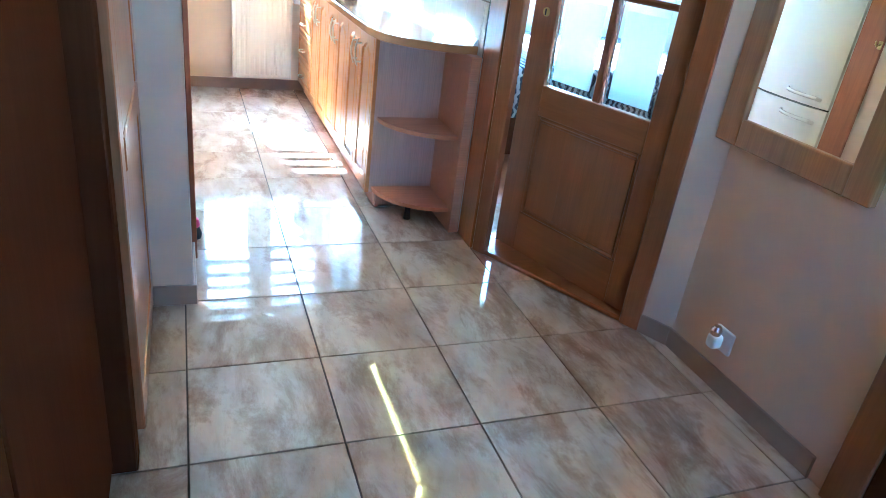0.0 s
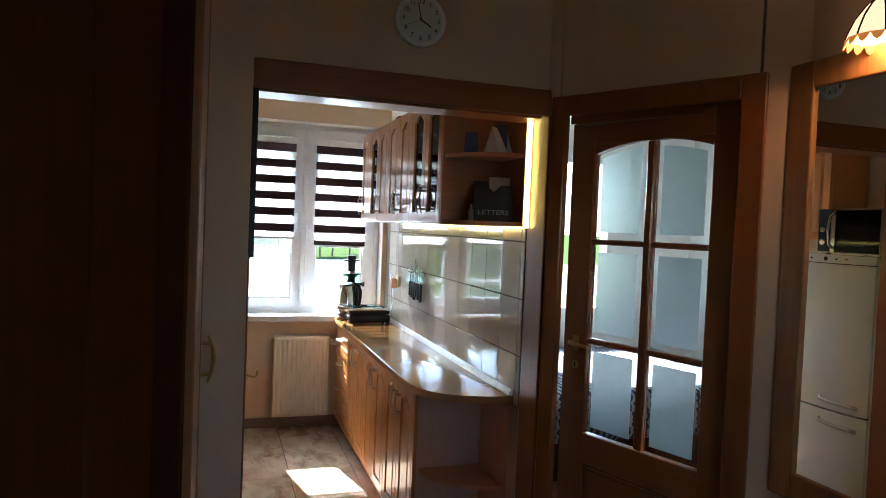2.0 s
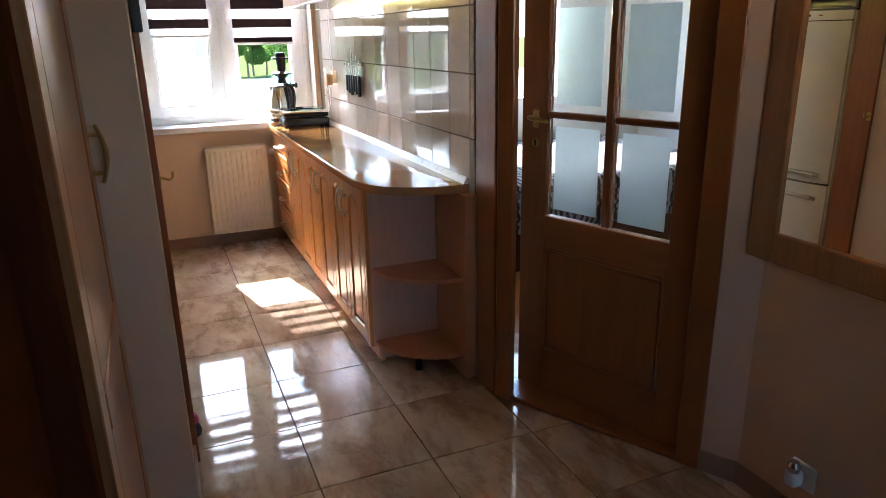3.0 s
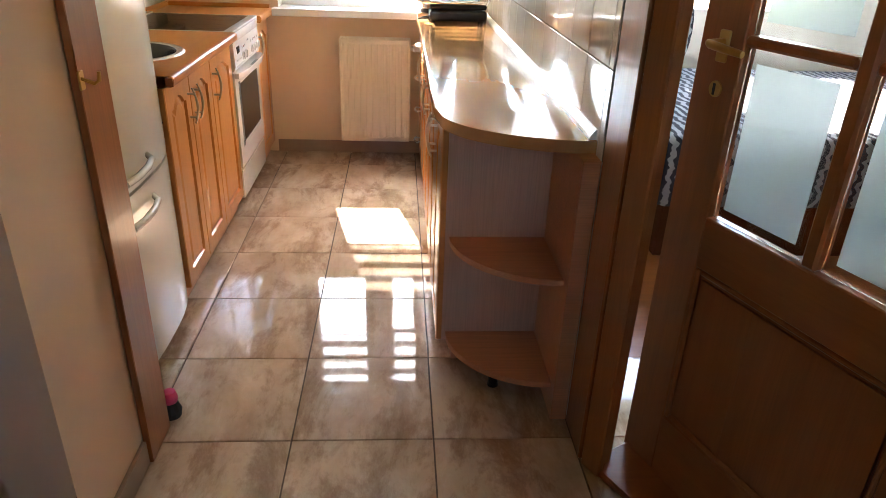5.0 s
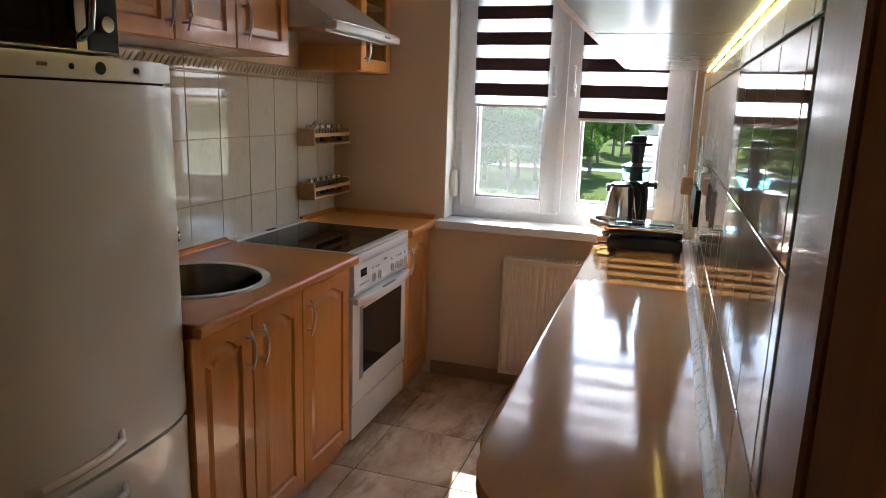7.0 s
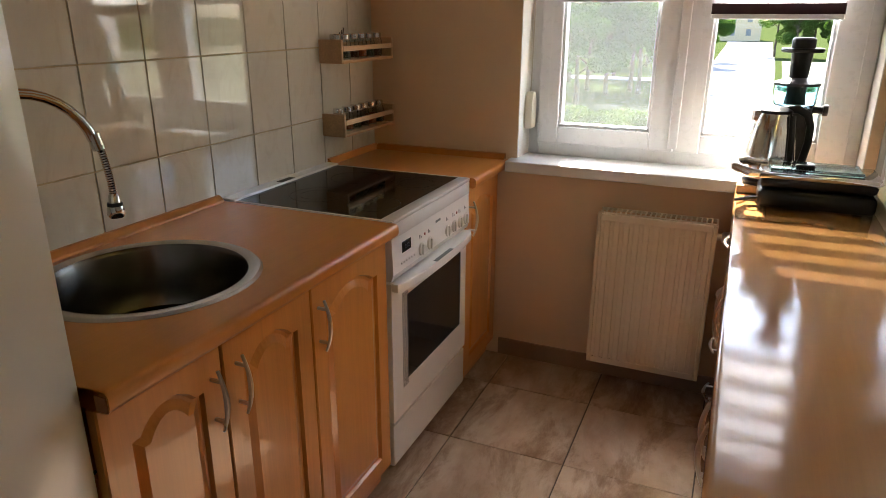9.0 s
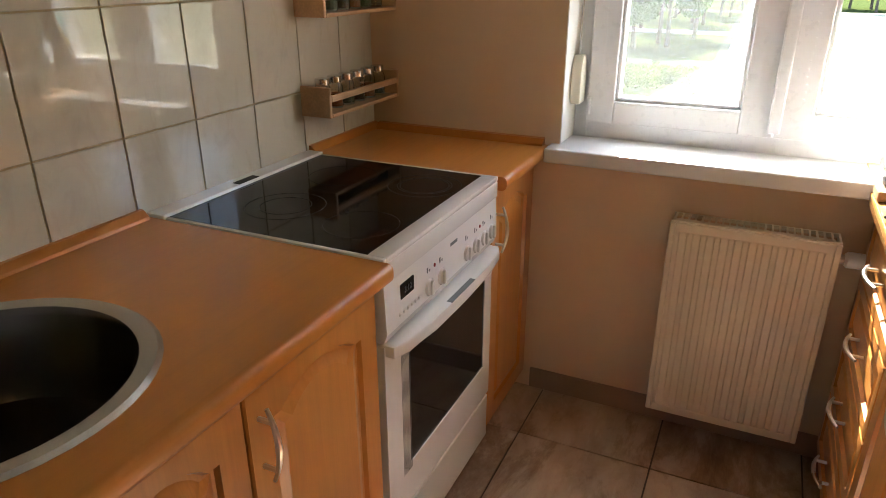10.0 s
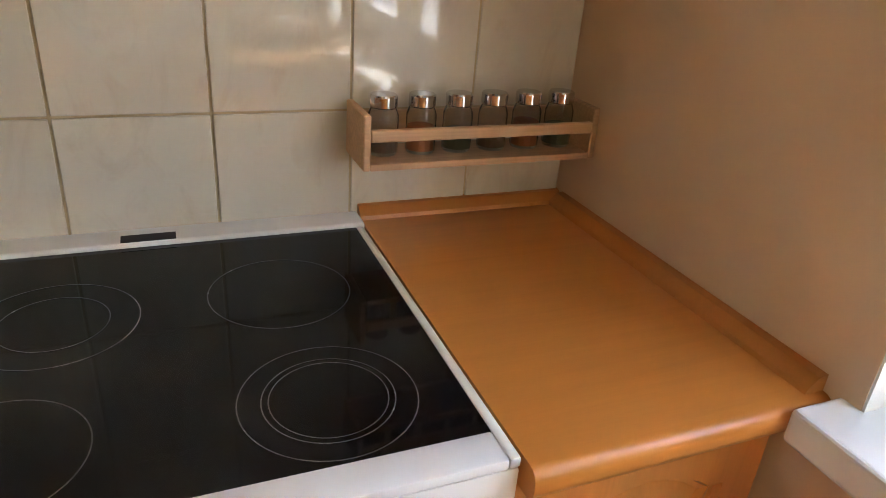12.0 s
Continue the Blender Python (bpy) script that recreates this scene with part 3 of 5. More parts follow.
def leaf_box(x0, x1, z0, z1, bev=0.003, t=TH):
    return box(x0, x1, (TH - t) / 2, (TH + t) / 2, z0, z1, bev)


part("stile_lock", leaf_box(0.016, 0.137, 0.012, HT), M_CASE, door, local=True)
part("stile_hinge", leaf_box(0.657, W, 0.012, HT), M_CASE, door, local=True)
part("rail_bottom", leaf_box(0.135, 0.657, 0.012, 0.20), M_CASE_Y, door, local=True)
part("rail_middle", leaf_box(0.135, 0.657, 0.632, 0.755), M_CASE_Y, door, local=True)
part("rail_top", leaf_box(0.135, 0.657, 1.935, HT), M_CASE_Y, door, local=True)
part("mullion", leaf_box(0.386, 0.421, 0.755, 1.935, 0.006), M_CASE, door, local=True)
for z in (1.124, 1.530):
    for a in ((0.135, 0.386), (0.421, 0.657)):
        part("glazing_bar", leaf_box(a[0], a[1], z, z + 0.022, 0.006), M_CASE_Y, door, local=True)
own = box(0.135, 0.657, 0.012, 0.028, 0.20, 0.632)
part("panel_field", own, M_CASE, door, local=True)
for x0, x1 in ((0.158, 0.315), (0.315, 0.637)):
    part("panel_board", box(x0, x1 - 0.0003, 0.005, 0.013, 0.225, 0.607, 0.0006), M_CASE, door, local=True)
own = bmesh.new()
for x0, x1, z0, z1 in ((0.135, 0.150, 0.20, 0.632), (0.642, 0.657, 0.20, 0.632), (0.150, 0.642, 0.20, 0.215), (0.150, 0.642, 0.617, 0.632)):
    box(x0, x1, 0.0, 0.014, z0, z1, 0.005, bm=own)
part("moulding", own, M_CASE, door, local=True)
for i, (a0, a1) in enumerate(((0.139, 0.384), (0.423, 0.655))):
    for j, (z0, z1) in enumerate(((0.757, 1.122), (1.148, 1.528), (1.554, 1.935))):
        part("pane", box(a0, a1, 0.017, 0.023, z0, z1), M_GLASS, door, "clear bevelled glass", local=True).visible_shadow = False
        b = 0.027
        top = z1 - b
        if j == 2:
            pts = [(a0 + b, z0 + b), (a1 - b, z0 + b)]
            for k in range(9):
                u = k / 8
                x = a1 - b + (a0 - a1 + 2 * b) * u
                c = abs(x - 0.402) / 0.27
                pts.append((x, z1 - 0.022 - 0.045 * c * c))
        else:
            pts = [(a0 + b, z0 + b), (a1 - b, z0 + b), (a1 - b, top), (a0 + b, top)]
        own = prism(pts, 0, 0.0015)
        own.transform(Matrix(((1, 0, 0, 0), (0, 0, 1, 0.0145), (0, 1, 0, 0), (0, 0, 0, 1))))
        part("frosted_field", own, M_FROST, door, "matt etched field", local=True)
        if j == 2:
            arch = []
            n = 10
            for k in range(n + 1):
                x = a0 - 0.004 + (a1 - a0 + 0.008) * k / n
                c = abs(x - 0.402) / 0.27
                arch.append((x, 1.938 - 0.045 * c * c))
            arch += [(a1 + 0.004, 1.95), (a0 - 0.004, 1.95)]
            own = prism(arch, 0.004, 0.036)
            own.transform(Matrix(((1, 0, 0, 0), (0, 0, 1, 0), (0, 1, 0, 0), (0, 0, 0, 1))))
            part("arched_rail", own, M_CASE_Y, door, local=True)
own = box(0.072, 0.102, -0.007, 0.0, 1.085, 1.15, 0.004, 2)
tube([(0.087, -0.005, 1.125), (0.087, -0.045, 1.125), (0.10, -0.052, 1.125), (0.14, -0.054, 1.122), (0.185, -0.050, 1.118)], [0.009, 0.008, 0.009, 0.0085, 0.007], 10, own)
part("lever_handle", own, M_BRASS, door, "polished brass", local=True, smooth=True)
own = lathe([(0.0, 0), (0.017, 0), (0.017, 0.004), (0, 0.005)], 18)
own.transform(Matrix.Translation((0.087, 0.0, 1.03)) @ pose(0, 0, 0, 90, 0, 0))
part("key_escutcheon", own, M_BRASS, door, local=True)
part("keyhole", box(0.084, 0.090, -0.0075, -0.006, 1.018, 1.042), M_BLACK, door, local=True)

# ---- room behind the door ----
brm = bmesh.new()
box(4.2, 4.35, -2.0, 2.62, -0.2, 2.6, bm=brm)
box(1.8, 4.35, -2.15, -2.0, -0.2, 2.6, bm=brm)
box(1.338, 2.05, 2.42, 2.55, -0.2, 2.6, bm=brm)
box(3.3, 4.35, 2.42, 2.55, -0.2, 2.6, bm=brm)
box(2.05, 3.3, 2.42, 2.55, -0.2, 0.9, bm=brm)
box(2.05, 3.3, 2.42, 2.55, 2.2, 2.6, bm=brm)
structure("wall_bedroom", brm, M_WHITE, "pale bedroom walls with a bright window opening", category="wall")
bf = box(1.72, 4.35, -2.1, 2.5, -0.2, -0.004)
box(1.34, 1.72, -0.2, 2.42, -0.2, -0.003, bm=bf)
structure("floor_bedroom", bf, M_CASE_Y, "wooden bedroom floor", category="floor")
structure("floor_doorway", slant(-0.1, 1.0, 0.1, 0.6, -0.2, -0.002), M_CASE_Y, "wooden floor behind the threshold", category="floor")
bed = thing("bed", "wide bed under a zebra-striped throw", "bed", Matrix.Translation((2.8, 1.5, 0)))
part("mattress", box(1.80, 3.75, 0.75, 2.36, 0.24, 0.56, 0.05, 3), M_ZEBRA, bed, "black and white zebra-striped throw", smooth=True)
part("base", box(1.84, 3.7, 0.79, 2.32, 0.0, 0.26, 0.01), M_DARKWOOD, bed)
cu = lathe([(0, -0.2), (0.1, -0.2), (0.13, -0.1), (0.13, 0.1), (0.1, 0.2), (0, 0.2)], 20)
cu.transform(pose(2.12, 2.2, 0.80, 0, 90, 8) @ Matrix.Diagonal((1.9, 1.0, 1.4, 1)))
solo("pillow", cu, M_ZEBRA, "zebra-striped pillow on the bed", "pillow", (2.12, 2.2, 0.555), smooth=True)

# ---- wardrobe in the hall ----
wd = thing("wardrobe", "tall dark wooden hall wardrobe with panelled doors", "wardrobe", Matrix.Translation((-0.4, -2.2, 0)))
# Near-black body paints the shade seen in gaps between the doors.
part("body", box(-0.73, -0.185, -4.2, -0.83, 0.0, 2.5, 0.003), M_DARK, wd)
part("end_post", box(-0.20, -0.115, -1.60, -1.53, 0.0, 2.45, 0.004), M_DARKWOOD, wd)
FH = pose(-0.118, -1.515, 0.06, 0, 0, 90)


def set_front(parent, F, w, h, material, rise=0.03, m=0.055, handle=None, t=0.02, hole=False, name="door", hlen=0.13, hmat=None, turn=False, inner=None):
    own = panel_front(w, h, t, m, rise, hole=hole)
    own.transform(F)
    d = part(name, own, material, parent)
    if hole:
        own = box(m - 0.01, w - m + 0.01, -0.010, -0.006, m - 0.01, h - m + 0.004)
        own.transform(F)
        part("pane", own, inner or M_GLASS, d)
    if handle:
        own = bow_handle(hlen)
        if turn:
            own.transform(pose(0, 0, 0, 0, 90, 0))
        own.transform(F @ Matrix.Translation((handle[0], -t, handle[1])))
        part("handle", own, hmat or M_NICKEL, d, "satin bow handle", smooth=True)
    return d


set_front(wd, FH, 0.66, 2.3, M_WARD, 0.0, 0.08, None)
own = bow_handle(0.14, 0.035, 0.006)
own.transform(FH @ Matrix.Translation((0.62, -0.02, 1.10)))
part("handle", own, M_BRASS, wd, "brass bow handle", smooth=True)
part("mid_rail", box(-0.118, -0.095, -1.44, -0.93, 0.72, 0.80, 0.004), M_WARD, wd)
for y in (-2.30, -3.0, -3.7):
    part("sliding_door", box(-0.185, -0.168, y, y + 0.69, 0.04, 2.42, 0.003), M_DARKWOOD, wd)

# ---- mirror, lamp, socket ----
mi = thing("wall_mirror", "tall mirror in a plain orange pine frame", "mirror", Matrix.Translation((1.65, -1.6, 0.8)))
part("glass", box(1.640, 1.645, -1.80, -1.355, 0.85, 2.07), M_MIRROR, mi, "silvered mirror glass")
for n_, a in (("frame_side", (-1.375, -1.283, 0.78, 2.125)), ("frame_side", (-1.867, -1.783, 0.78, 2.125)), ("frame_bottom", (-1.783, -1.375, 0.78, 0.866)), ("frame_top", (-1.783, -1.375, 2.042, 2.125))):
    part(n_, box(1.628, 1.659, a[0], a[1], a[2], a[3], 0.005, 2), M_MIRRORWOOD, mi)
hc = thing("hall_door_casing", "pine casing of a further hall door", "door casing", Matrix.Translation((1.65, -2.2, 0)), kind="structure")
part("casing", box(1.63, 1.659, -2.16, -2.06, 0.0, 2.1, 0.004), M_CASE, hc)
part("leaf", box(1.64, 1.658, -2.95, -2.16, 0.0, 2.05, 0.003), M_DARKWOOD, hc)

LX, LY, LZ = 1.575, -1.632, 2.142
sc = thing("wall_lamp", "lit wall lamp with a leaded stained glass shade", "lamp", Matrix.Translation((1.65, LY, LZ)))
prof = [(0.019, 0.079), (0.037, 0.063), (0.060, 0.030), (0.075, -0.005), (0.081, -0.022)]
part("shade", lathe(prof + [(0.079, -0.022), (0.058, 0.028), (0.035, 0.061), (0.019, 0.076)], 16, at=(LX, LY, LZ), cap=False), M_SHADE, sc, "glowing cream glass panels")
hem = bmesh.new()
for k in range(16):
    pts = []
    for f, dz in ((0.0, 0.0), (0.25, -0.016), (0.5, -0.023), (0.75, -0.016), (1.0, 0.0)):
        a = 2 * math.pi * (k + f) / 16
        r = 0.081 - 0.25 * dz
        pts.append((LX + r * math.cos(a), LY + r * math.sin(a), LZ - 0.022 + dz))
    vs = [hem.verts.new(p) for p in pts]
    hem.faces.new(vs)
    tube(pts, 0.0016, 5, hem)
part("scalloped_hem", hem, M_AMBER, sc, "amber glass scallops")
ribs = bmesh.new()
for k in range(8):
    a = 2 * math.pi * k / 8
    tube([(LX + (r + 0.002) * math.cos(a), LY + (r + 0.002) * math.sin(a), LZ + h) for r, h in prof], 0.0022, 6, ribs)
part("leading", ribs, M_DARKWOOD, sc)
part("cap", lathe([(0, 0.106), (0.008, 0.100), (0.022, 0.082), (0.021, 0.073), (0, 0.073)], 14, at=(LX, LY, LZ)), M_DARKWOOD, sc)
part("arm", tube([(1.655, LY, LZ + 0.08), (1.61, LY, LZ + 0.125), (1.57, LY, LZ + 0.12), (LX, LY, LZ + 0.095)], 0.006, 8), M_DARKWOOD, sc)
part("wall_plate", lathe([(0, 0), (0.035, 0), (0.03, 0.012), (0, 0.014)], 18, at=(1.645, LY, LZ + 0.08), axis="x").copy(), M_DARKWOOD, sc)

so = thing("wall_socket", "white wall socket with a plug-in air freshener", "socket", Matrix.Translation((1.655, -1.56, 0.18)))
part("plate", box(1.648, 1.660, -1.605, -1.525, 0.14, 0.22, 0.004, 2), M_PVC, so)
part("freshener", box(1.605, 1.648, -1.575, -1.535, 0.15, 0.20, 0.012, 3), M_PVC, so, smooth=True)
part("bottle", lathe([(0.0, 0), (0.016, 0.002), (0.02, 0.02), (0.012, 0.034), (0.0, 0.036)], 14, at=(1.622, -1.555, 0.196)), M_STEEL, so, smooth=True)

ck = thing("wall_clock", "round white wall clock with black numerals", "clock", Matrix.Translation((0.64, -0.475, 2.35)))


def clock_disc(r, d0, d1):
    own = lathe([(0, 0), (r, 0), (r, d1 - d0), (0, d1 - d0)], 40)
    own.transform(Matrix.Translation((0.64, -0.472 - d0, 2.35)) @ pose(0, 0, 0, 90, 0, 0))
    return own


part("case", clock_disc(0.098, 0.0, 0.026), M_PVC, ck, smooth=True)
part("dial", clock_disc(0.083, 0.026, 0.0275), M_PAPER, ck)


def text_mesh(body, size, depth=0.0005):
    cu = bpy.data.curves.new("numeral", "FONT")
    cu.body, cu.size, cu.align_x, cu.align_y, cu.extrude = body, size, "CENTER", "CENTER", depth
    tmp = new("tmp_text", cu)
    me = bpy.data.meshes.new_from_object(tmp)
    bpy.data.objects.remove(tmp)
    bpy.data.curves.remove(cu)
    own = bmesh.new()
    own.from_mesh(me)
    bpy.data.meshes.remove(me)
    return own


for h in range(1, 13):
    a = radians(90 - 30 * h)
    own = text_mesh(str(h), 0.024)
    own.transform(Matrix.Translation((0.64 + 0.068 * math.cos(a), -0.5005, 2.35 + 0.068 * math.sin(a))) @ pose(0, 0, 0, 90, 0, 0))
    part("numeral", own, M_BLACK, ck)
for nm, ang, ln, wd_ in (("hour_pointer", -31, 0.045, 0.005), ("minute_pointer", 103, 0.066, 0.0035), ("second_pointer", 203, 0.07, 0.0012)):
    own = box(-0.01, ln, -0.001, 0.0, -wd_ / 2, wd_ / 2)
    own.transform(Matrix.Translation((0.64, -0.5020, 2.35)) @ pose(0, 0, 0, 0, -ang, 0))
    part(nm, own, M_BLACK, ck)

# keys hook, black strip and brush at the opening
own = box(0.044, 0.05, -0.478, -0.455, 0.99, 1.03, 0.002)
tube([(0.048, -0.47, 1.015), (0.075, -0.47, 1.005), (0.085, -0.47, 1.012), (0.087, -0.47, 1.03)], 0.004, 8, own)
solo("coat_hook", own, M_BRASS, "small dark brass hook on the casing", "hook", (0.05, -0.47, 1.0), smooth=True)
solo("door_seal_bar", box(0.032, 0.060, -0.507, -0.480, 1.44, 2.035, 0.003), M_BLACK, "black bar on the opening's edge", "rail", (0.04, -0.49, 1.44))
br = thing("hand_brush", "small brush with a pink handle standing on the tiles", "brush", Matrix.Translation((0.040, -0.285, 0)))
part("bristles", lathe([(0.0, 0.0), (0.026, 0.0), (0.030, 0.02), (0.02, 0.05), (0, 0.05)], 14, at=(0.040, -0.285, 0.0)), M_BRISTLE, br)
part("grip", lathe([(0.02, 0.05), (0.024, 0.062), (0.018, 0.085), (0, 0.088)], 14, at=(0.040, -0.285, 0.0)), M_PINK, br, "pink plastic", smooth=True)

# ---- kitchen: left run ----
FL = lambda y, z, x=-0.086: pose(x, y, z, 0, 0, 90)      # fronts that look towards +x


def base_unit(name, label, y0, y1, doors, group="base cabinets"):
    u = thing(name, label, "cabinet", Matrix.Translation((-0.35, (y0 + y1) / 2, 0)), group=group)
    for nm, a in (("side_panel", (-0.60, -0.088, y0 + 0.001, y0 + 0.018, 0.085, 0.68)), ("side_panel", (-0.60, -0.088, y1 - 0.018, y1 - 0.001, 0.085, 0.68)), ("bottom_panel", (-0.60, -0.088, y0 + 0.018, y1 - 0.018, 0.085, 0.103)), ("back_panel", (-0.612, -0.60, y0 + 0.001, y1 - 0.001, 0.085, 0.815))):
        part(nm, box(*a), M_DOOR, u)
    part("plinth", box(-0.58, -0.105, y0, y1, 0.0, 0.085), M_DOOR_H, u)
    for a, b, hx in doors:
        w = b - a - 0.004
        set_front(u, FL(a + 0.002, 0.075), w, 0.735, M_DOOR, 0.035, min(0.055, w * 0.19), (hx * w if hx is not None else None, 0.62) if hx is not None else None)
    return u


base_unit("sink_cabinet", "honey beech sink cabinet with two arched panel doors", 0.345, 0.925, ((0.345, 0.625, 0.89), (0.625, 0.925, 0.12)))
base_unit("base_cabinet", "narrow honey beech base cabinet with an arched panel door", 0.925, 1.293, ((0.925, 1.293, 0.07),))
base_unit("corner_cabinet", "honey beech corner cabinet beside the stove", 1.889, 2.259, ((1.889, 2.235, 0.09),))


def nosed_top(x0, x1, y0, y1, z0, z1, r=0.014):
    pr = [(x0, z0), (x1 - r, z0)] + [(x1 - r + r * math.cos(a), (z0 + r) + r * math.sin(a)) for a in (-1.2, -0.6, 0)]
    pr += [(x1 - r + r * math.cos(a), (z1 - r) + r * math.sin(a)) for a in (0, 0.4, 0.8, 1.2, 1.57)] + [(x0, z1)]
    own = prism(pr, y0, y1)
    own.transform(Matrix(((1, 0, 0, 0), (0, 0, 1, 0), (0, 1, 0, 0), (0, 0, 0, 1))))
    return own


SX, SY, SR = -0.345, 0.735, 0.215
top = thing("worktop_sink", "orange beech worktop with a rounded front edge", "worktop", Matrix.Translation((-0.33, 0.83, 0.815)))
tb = bmesh.new()
# slab with a round hole for the sink, made of strips round it
N = 40
ring = [(SX + SR * math.cos(2 * math.pi * i / N), SY + SR * math.sin(2 * math.pi * i / N)) for i in range(N)]
X0, X1, Y0, Y1 = -0.634, -0.045, 0.345, 1.296


def to_rect(x, y):
    dx, dy = x - SX, y - SY
    k = min(((X1 - SX) if dx > 0 else (X0 - SX)) / dx if abs(dx) > 1e-9 else 1e9, ((Y1 - SY) if dy > 0 else (Y0 - SY)) / dy if abs(dy) > 1e-9 else 1e9)
    return SX + dx * k, SY + dy * k


edge = [to_rect(*p) for p in ring]
for cx, cy in ((X0, Y0), (X0, Y1), (X1, Y0), (X1, Y1)):
    i = min(range(N), key=lambda k: (edge[k][0] - cx) ** 2 + (edge[k][1] - cy) ** 2)
    edge[i] = (cx, cy)
vs = [[tb.verts.new((x, y, z)) for x, y in pts] for pts, z in ((edge, 0.852), (ring, 0.852), (ring, 0.815), (edge, 0.815))]
for a, b in zip(vs, vs[1:]):
    for i in range(N):
        j = (i + 1) % N
        tb.faces.new((a[i], a[j], b[j], b[i]))
part("slab", tb, M_TOP, top)
part("nosing", nosed_top(-0.045, -0.028, 0.345, 1.296, 0.815, 0.852, 0.012), M_TOP, top, smooth=True)
part("end_cap", box(-0.055, -0.030, 0.342, 0.3448, 0.818, 0.846, 0.001), M_CASE, top)


def ledge(y0, y1):
    own = prism([(-0.634, 0.851), (-0.606, 0.851), (-0.609, 0.858), (-0.622, 0.871), (-0.634, 0.873)], y0, y1)
    own.transform(Matrix(((1, 0, 0, 0), (0, 0, 1, 0), (0, 1, 0, 0), (0, 0, 0, 1))))
    return own


part("wall_strip", ledge(0.345, 1.285), M_TOP, top)
top2 = thing("worktop_corner", "short orange beech worktop beside the stove", "worktop", Matrix.Translation((-0.33, 2.06, 0.815)))
part("slab", nosed_top(-0.634, -0.028, 1.8875, 2.259, 0.815, 0.852), M_TOP, top2, smooth=True)
part("wall_strip", ledge(1.8875, 2.259), M_TOP, top2)
own = prism([(2.2595, 0.851), (2.231, 0.851), (2.234, 0.858), (2.247, 0.871), (2.2595, 0.873)], -0.61, -0.045)
own.transform(Matrix(((0, 0, 1, 0), (1, 0, 0, 0), (0, 1, 0, 0), (0, 0, 0, 1))))
part("window_strip", own, M_TOP, top2)

snk = thing("sink", "round stainless steel sink set into the worktop", "sink", Matrix.Translation((SX, SY, 0.85)))
part("rim", lathe([(0.205, 0.8535), (0.212, 0.857), (0.232, 0.858), (0.239, 0.8525), (0.239, 0.8515), (0.205, 0.8515)], 48, at=(SX, SY, 0), cap=False), M_STEEL, snk, smooth=True)
# Dark reflections in the bowl are put into its steel colour.
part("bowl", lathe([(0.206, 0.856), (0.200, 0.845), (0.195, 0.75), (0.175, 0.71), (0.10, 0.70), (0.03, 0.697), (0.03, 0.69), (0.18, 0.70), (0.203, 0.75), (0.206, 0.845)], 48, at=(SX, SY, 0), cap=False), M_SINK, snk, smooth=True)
part("drain", lathe([(0, 0.694), (0.028, 0.694), (0.034, 0.701), (0.036, 0.698), (0.03, 0.690), (0, 0.690)], 24, at=(SX, SY, 0)), M_CHROME, snk, smooth=True)
part("overflow", box(SX - 0.012, SX + 0.012, SY - 0.1945, SY - 0.19, 0.79, 0.81, 0.003), M_BLACK, snk)

fa = thing("faucet", "chrome swan-neck kitchen tap with a flexible spray end", "tap", Matrix.Translation((-0.55, 0.45, 0.85)))
B = Vector((-0.53, 0.47, 0.852))
part("base", lathe([(0.0, 0), (0.03, 0), (0.028, 0.02), (0.022, 0.05), (0.02, 0.09), (0, 0.09)], 20, at=B), M_CHROME, fa, smooth=True)
A, R = Vector((0.28, 0.96, 0)), 0.143
neck = [B + Vector((0, 0, 0.08)), B + Vector((0, 0, 0.18))]
for i in range(17):
    a = radians(180 - 165 * i / 16)
    neck.append(Vector((B.x, B.y, 1.10)) + A * (R + R * math.cos(a)) + Vector((0, 0, R * math.sin(a))))
T = neck[-1]
part("neck", tube(neck, 0.011, 14), M_CHROME, fa, smooth=True)
part("collar", tube([T + Vector((0.0, 0.0, 0.014)), T + Vector((0.003, 0.007, -0.020))], 0.0135, 14), M_CHROME, fa, smooth=True)
hose, hr = [], []
for i in range(41):
    u = i / 40
    hose.append(T + Vector((0.004 + 0.002 * u, 0.010 + 0.012 * math.sin(u * 1.6), -0.02 - 0.11 * u)))
    hr.append(0.0085 if i % 2 else 0.0068)
part("flexible_hose", tube(hose, hr, 10), M_CHROME, fa, "ribbed chrome hose")
S0 = hose[-1]
part("spray_head", lathe([(0.008, 0.012), (0.011, 0.006), (0.012, -0.006), (0.017, -0.018), (0.0185, -0.036), (0.015, -0.042), (0, -0.042)], 18, at=S0), M_CHROME, fa, smooth=True)
part("black_ring", lathe([(0.0145, -0.008), (0.0165, -0.012), (0.0165, -0.016), (0.0150, -0.018)], 18, at=S0), M_BLACK, fa)

# ---- stove ----
st = thing("electric_stove", "white free-standing electric stove with a black ceramic hob", "stove", Matrix.Translation((-0.33, 1.596, 0)))
part("body", box(-0.60, -0.095, 1.303, 1.882, 0.03, 0.80, 0.003), M_ENAMEL, st)
rim = box(-0.582, -0.05, 1.300, 1.884, 0.80, 0.842, 0.004, 2)
for a in ((-0.582, -0.05, 1.300, 1.312), (-0.582, -0.05, 1.872, 1.884), (-0.092, -0.05, 1.312, 1.872)):
    box(a[0], a[1], a[2], a[3], 0.842, 0.8545, 0.003, 2, bm=rim)
part("hob_rim", rim, M_ENAMEL, st, smooth=True)
part("hob_glass", box(-0.580, -0.092, 1.312, 1.872, 0.842, 0.8535), M_CERAN, st, "black ceramic glass")
part("rear_trim", box(-0.632, -0.580, 1.296, 1.887, 0.80, 0.860, 0.004, 2), M_ENAMEL, st)
# Near-black strip on the trim paints the shade inside the slot.
part("vent_slot", box(-0.606, -0.584, 1.54, 1.612, 0.8595, 0.8612, 0.0), M_DARK, st)


